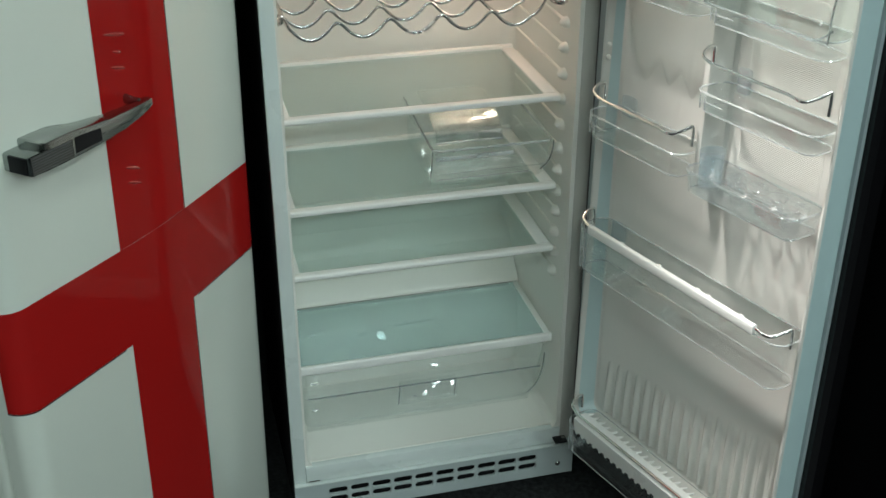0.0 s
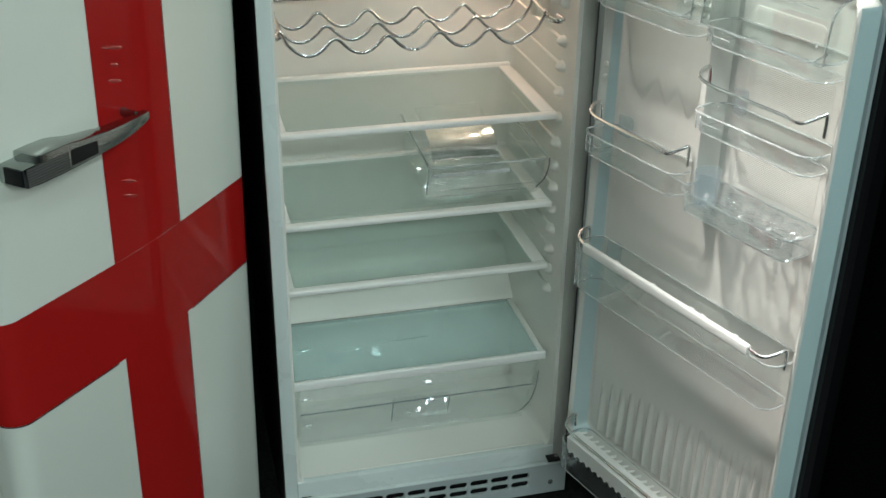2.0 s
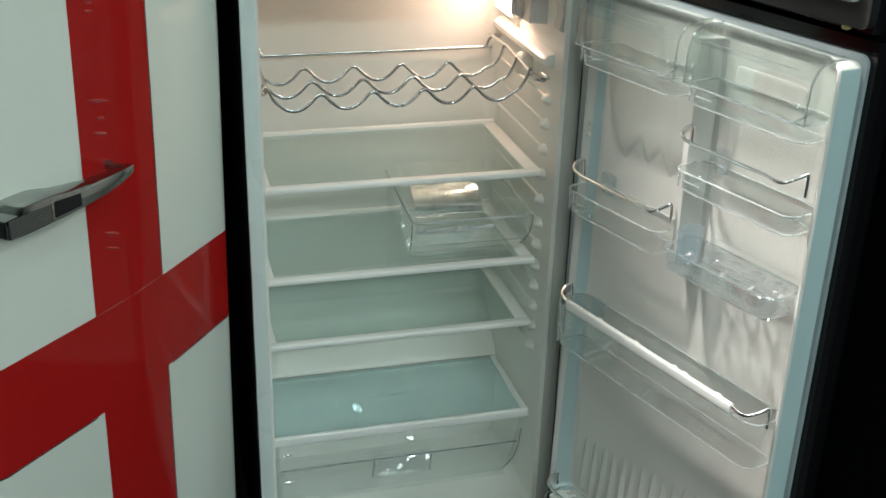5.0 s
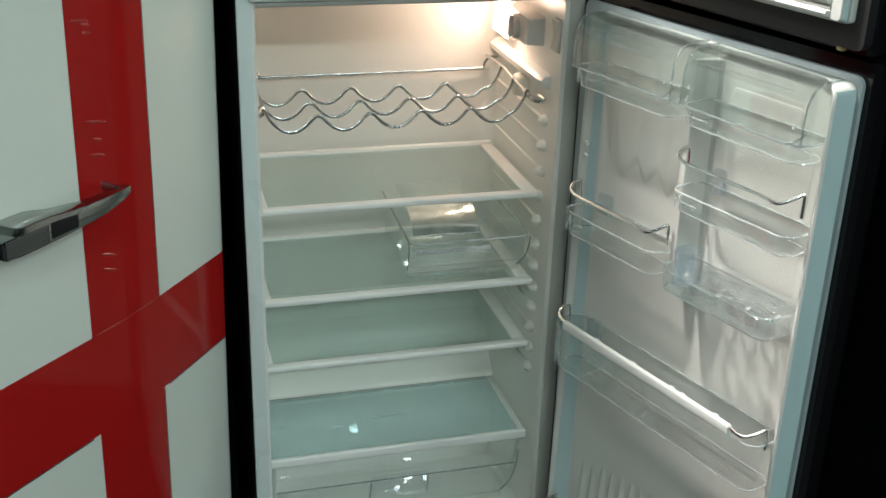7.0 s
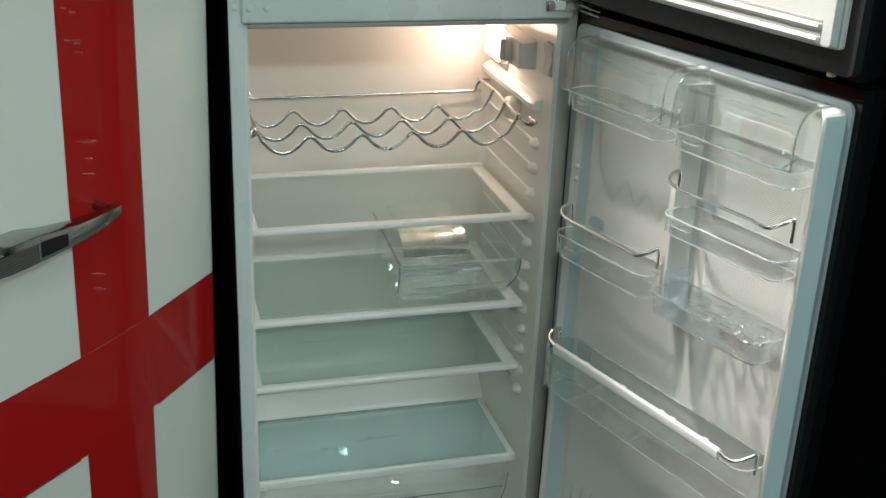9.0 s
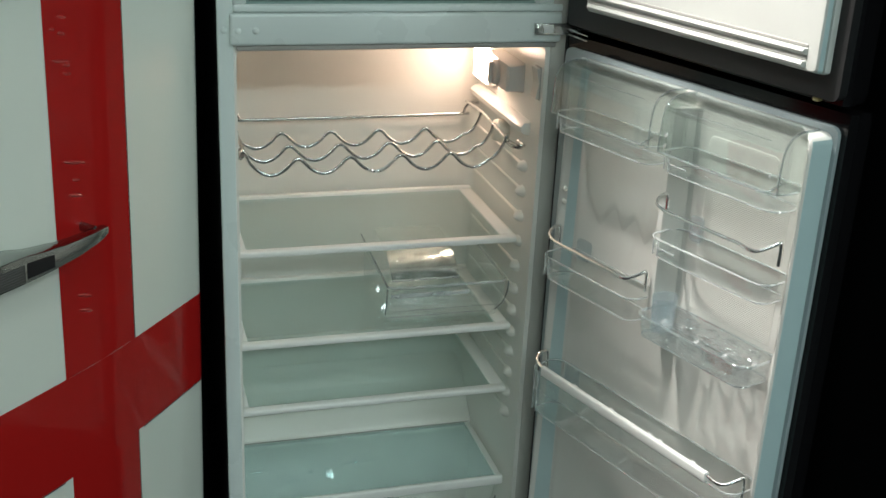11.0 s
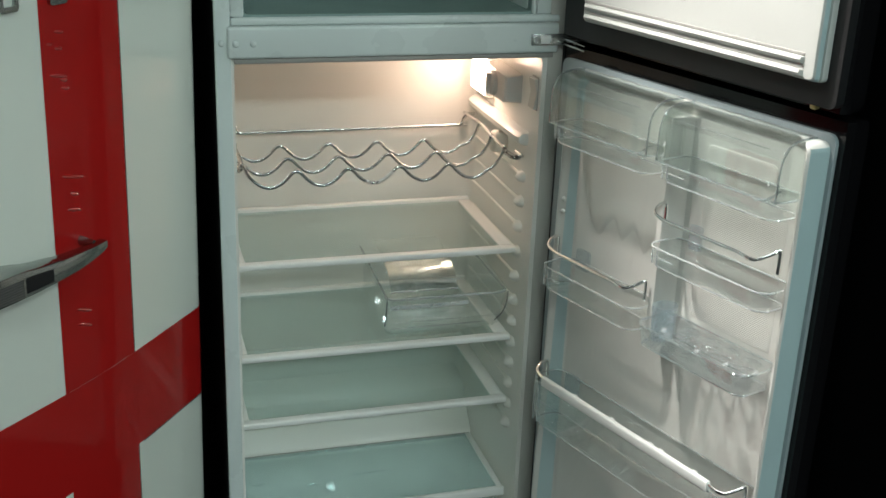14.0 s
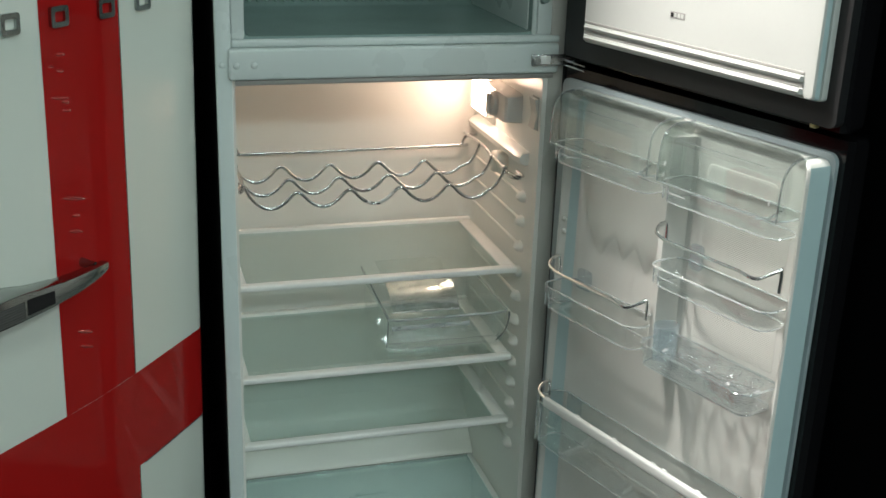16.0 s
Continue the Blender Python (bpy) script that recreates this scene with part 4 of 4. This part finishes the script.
for u, y in ((0.370, -0.062), (0.452, -0.074), (0.505, -0.066), (0.548, -0.050), (0.546, -0.072)):
    part("glint_dome", dome((u, y, 0.9030), (-0.35, -0.45, 0.8775), 0.006, flat=0.25), GLINT_CLEAR, eggs)
egg_rim = [(x, y, 0.9055) for x, y in ring(0.326, 0.556, -0.084, -0.006, 0.02)]
part("rim", tube([*egg_rim, egg_rim[0]], 0.0021, 8), CLEAR_EDGE, eggs)
egg_foot = [(x, y, 0.8695) for x, y in ring(0.332, 0.550, -0.078, -0.012, 0.016)]
part("foot_edge", tube([*egg_foot, egg_foot[0]], 0.0018, 8), CLEAR_EDGE, eggs)
part("cup", skin(jug), JUG_CLEAR, eggs, "small clear cup")

# ---- closed refrigerator with the red cross ----
TILT = 1.0
other = thing("refrigerator", "white retro refrigerator with red cross stripes, door closed", "refrigerator", pose(-0.5154, -0.2001, 0, 0, 0, 50.5) @ pose(0, 0, 0, TILT, 0, 0))
HW, RC = 0.303, 0.035


def bulge(u):
    """How far the door falls back from its middle line."""
    return 0.068 * (math.hypot(u, 0.05) - 0.05)


def door_line(grow=0.0, n=14):
    """Half of the door's section from its middle to its side edge: along, outwards, distance run."""
    pts = []
    for k in range(n + 1):
        u = (HW - RC) * k / n
        pts.append((u, -bulge(u)))
    w0 = pts[-1][1]
    for k in range(1, 9):
        a = radians(90 * k / 8)
        pts.append((HW - RC + (RC + grow) * math.sin(a), w0 - RC + (RC + grow) * math.cos(a)))
    return [(u, w + (grow if i <= n else 0)) for i, (u, w) in enumerate(pts)]


def door_section(grow=0.0):
    half = door_line(grow)
    return [(-u, w) for u, w in half[:0:-1]] + half


body = box(-HW, HW, 0.075, 0.62, 0.03, 1.535, 0.02, 4)
part("cabinet", body, WHITE_ENAMEL, other, "white enamelled cabinet")
sec = door_section()
loops = []
for z, s in ((0.035, 0.03), (0.039, 0.014), (0.05, 0.004), (0.065, 0.0), (1.49, 0.0), (1.515, 0.006), (1.53, 0.02), (1.535, 0.04)):
    loops.append([(u * (1 - s * 0.2), -w + s * 0.8, z) for u, w in sec] + [(HW, 0.07, z), (-HW, 0.07, z)])
front = part("door", skin(loops, None, True, True, True), WHITE_ENAMEL, other, "bulging white enamelled door")


def on_door(points, grow):
    """Lays points (u, z) of the plane on the door's surface."""
    line = door_section(grow)
    us, ws = [p[0] for p in line], [p[1] for p in line]
    return [(u, -float(np.interp(u, us, ws)), z) for u, z in points]


def stripe(u_of, v0, v1, n_v, grow=0.0006, n_u=2):
    rows = []
    for k in range(n_v + 1):
        v = v0 + (v1 - v0) * k / n_v
        a, b = u_of(v)
        rows.append(on_door([(a + (b - a) * i / n_u, v) for i in range(n_u + 1)], grow))
    return rows


def upright(v):
    return -0.0805, 0.0805


Z_LO, Z_HI = 0.6655, 0.8350
vert = skin(stripe(upright, 0.07, Z_LO, 20), None, False)
vert = skin(stripe(upright, Z_HI, 1.488, 24), vert, False)
part("red_stripe", vert, RED_VINYL, front, "red upright stripe")
line = door_section(0.0006)
across = skin([[(u, -w, z) for u, w in line] for z in (Z_LO, (Z_LO + Z_HI) / 2, Z_HI)], None, False)
part("red_stripe", across, RED_VINYL, front, "red level stripe")
# shadow of the vinyl's thickness, drawn as a dark strip
edge_strip = skin(stripe(lambda v: (upright(v)[1], upright(v)[1] + 0.0022), Z_HI, 1.488, 20, 0.0008, 1), None, False)
skin(stripe(lambda v: (upright(v)[1], upright(v)[1] + 0.0022), 0.07, Z_LO, 20, 0.0008, 1), edge_strip, False)
pl = door_section(0.0008)
skin([[(u, -w, z) for u, w in pl if u < -0.0805] for z in (Z_LO - 0.0025, Z_LO)], edge_strip, False)
skin([[(u, -w, z) for u, w in pl if u > 0.0805] for z in (Z_LO - 0.0025, Z_LO)], edge_strip, False)
part("edge_shadow", edge_strip, EDGE_SHADOW, front, "thin painted shadow line along the vinyl edge")
# the maker's letters stand as plain open bars
for u in (-0.132, -0.046, 0.050, 0.139):
    p = on_door([(u, 1.419)], 0.0)[0]
    part("chrome_bar", slab_frame(u - 0.017, u + 0.017, 1.405, 1.433, u - 0.010, u + 0.010, 1.412, 1.426, p[1] - 0.005, p[1] + 0.001, 0.005, 0.003), HANDLE_CHROME, front, "raised chrome badge bar")

# small level bumps added on the red vinyl for glints, leaning a little
for u, z, half in ((-0.046, 1.368, 0.010), (-0.048, 1.346, 0.008), (-0.064, 1.354, 0.006), (-0.051, 1.309, 0.018), (-0.042, 1.302, 0.008), (-0.041, 1.290, 0.009), (-0.037, 1.162, 0.024), (-0.036, 1.136, 0.009), (-0.038, 1.113, 0.015),
                   (-0.032, 0.954, 0.018), (-0.032, 0.930, 0.016)):
    p = on_door([(u, z)], 0.0004)[0]
    blister = dome((0, 0, 0), (0, 0, 1), 1.0)
    lean = Matrix.Translation(p) @ Matrix.Rotation(0.27 + 0.55 * (1.165 - z), 4, "Y") @ Matrix.Diagonal((half, 0.0022, 0.0024, 1)) @ Matrix.Rotation(radians(90), 4, "X")
    part("glint_bump", turned(blister, lean), RED_GLINT, front, "glossy bump added on the vinyl for a glint")

# the lever handle


def out(u, w):
    """How far out a point lies that is w off the bulging door."""
    return w - bulge(u)


BAR = ((-0.2615, 0.000, 0.0415, 1.0410, 1.0655), (-0.2585, 0.000, 0.0430, 1.0390, 1.0668), (-0.235, 0.000, 0.0435, 1.0370, 1.0675), (-0.200, 0.001, 0.0435, 1.0370, 1.0680), (-0.175, 0.006, 0.0435, 1.0375, 1.0685), (-0.155, 0.012, 0.0435, 1.0380, 1.0688),
       (-0.130, 0.017, 0.0435, 1.0393, 1.0688), (-0.080, 0.021, 0.0425, 1.0432, 1.0680), (-0.045, 0.022, 0.0400, 1.0480, 1.0668), (-0.024, 0.020, 0.0370, 1.0515, 1.0658), (-0.013, 0.019, 0.0340, 1.0535, 1.0650))
hd = part("handle", skin([[(u, -out(u, y), z) for y, z in ring(w0, w1, zb, zt, 0.0022, 2)] for u, w0, w1, zb, zt in BAR], None, True, True, True), HANDLE_CHROME, front, "chrome lever handle")
CAP = ((-0.2345, 0.000, 0.0445, 1.0755), (-0.2325, 0.000, 0.0450, 1.0770), (-0.210, 0.000, 0.0450, 1.0772), (-0.185, 0.001, 0.0450, 1.0768), (-0.172, 0.007, 0.0450, 1.0757), (-0.160, 0.012, 0.0447, 1.0738), (-0.140, 0.015, 0.0440, 1.0718), (-0.115, 0.018, 0.0435, 1.0700))
cap = skin([[(u, -out(u, y), z) for y, z in ((w0, 1.0665), (w1, 1.0665), (w1, top - 0.0012), (w1 - 0.002, top), (w0 + 0.003, top), (w0, top - 0.001))] for u, w0, w1, top in CAP], None, True, True, True)
part("handle_cap", cap, HANDLE_CHROME, hd)
part("handle_stub", skin([[(-0.030 + 0.7 * r * math.cos(k), -w, 1.0635 + r * math.sin(k)) for k in (2 * math.pi * q / 16 for q in range(16))] for w, r in ((-0.003, 0.0080), (0.004, 0.0072), (0.015, 0.0058), (0.024, 0.0055))], None, True, True, True), HANDLE_CHROME, hd)
part("inset", skin([[(u, -out(u, w), z) for w, z in ((0.041, lo), (0.0441, lo), (0.0441, hi), (0.041, hi))] for u, lo, hi in ((-0.180, 1.0435, 1.0668), (-0.155, 1.0437, 1.0648), (-0.131, 1.0440, 1.0625))], None, True, True, True), DARK_PLASTIC, hd, "black inset")
# dark plate added behind the ribs for contrast
plate_bm = skin([[(u, -out(u, w), z) for w, z in ((0.0415, 1.0395), (0.0439, 1.0395), (0.0439, 1.0655), (0.0415, 1.0655))] for u in (-0.2575, -0.235, -0.21, -0.184)], None, True, True, True)
part("ribbed_plate", plate_bm, HANDLE_GREY, hd, "dark metal plate added behind the ribs for contrast")
# dark reflection on the chrome end, laid on as a black plate
part("end_reflection", skin([[(u, -out(-0.26, w), z) for w, z in ((0.010, 1.0420), (0.0395, 1.0420), (0.0395, 1.0645), (0.010, 1.0645))] for u in (-0.2632, -0.2610)], None, True, True, True), DARK_PLASTIC, hd, "black plate for the dark reflection on the handle's end")
for i in range(7):
    z = 1.0412 + 0.0037 * i
    part("groove", skin([[(u, -out(u, 0.0438) - d, z + h) for h, d in ((-0.0011, 0.0), (0.0, 0.0010), (0.0011, 0.0))] for u in (-0.257, -0.235, -0.21, -0.186)], None, True, True, True), RIB_GREY, hd)
for x in (-0.24, 0.24):
    for y in (0.12, 0.55):
        part("foot", disc((x, y, 0.0), (0, 0, 1), 0.02, 0.035), DARK_PLASTIC, other)
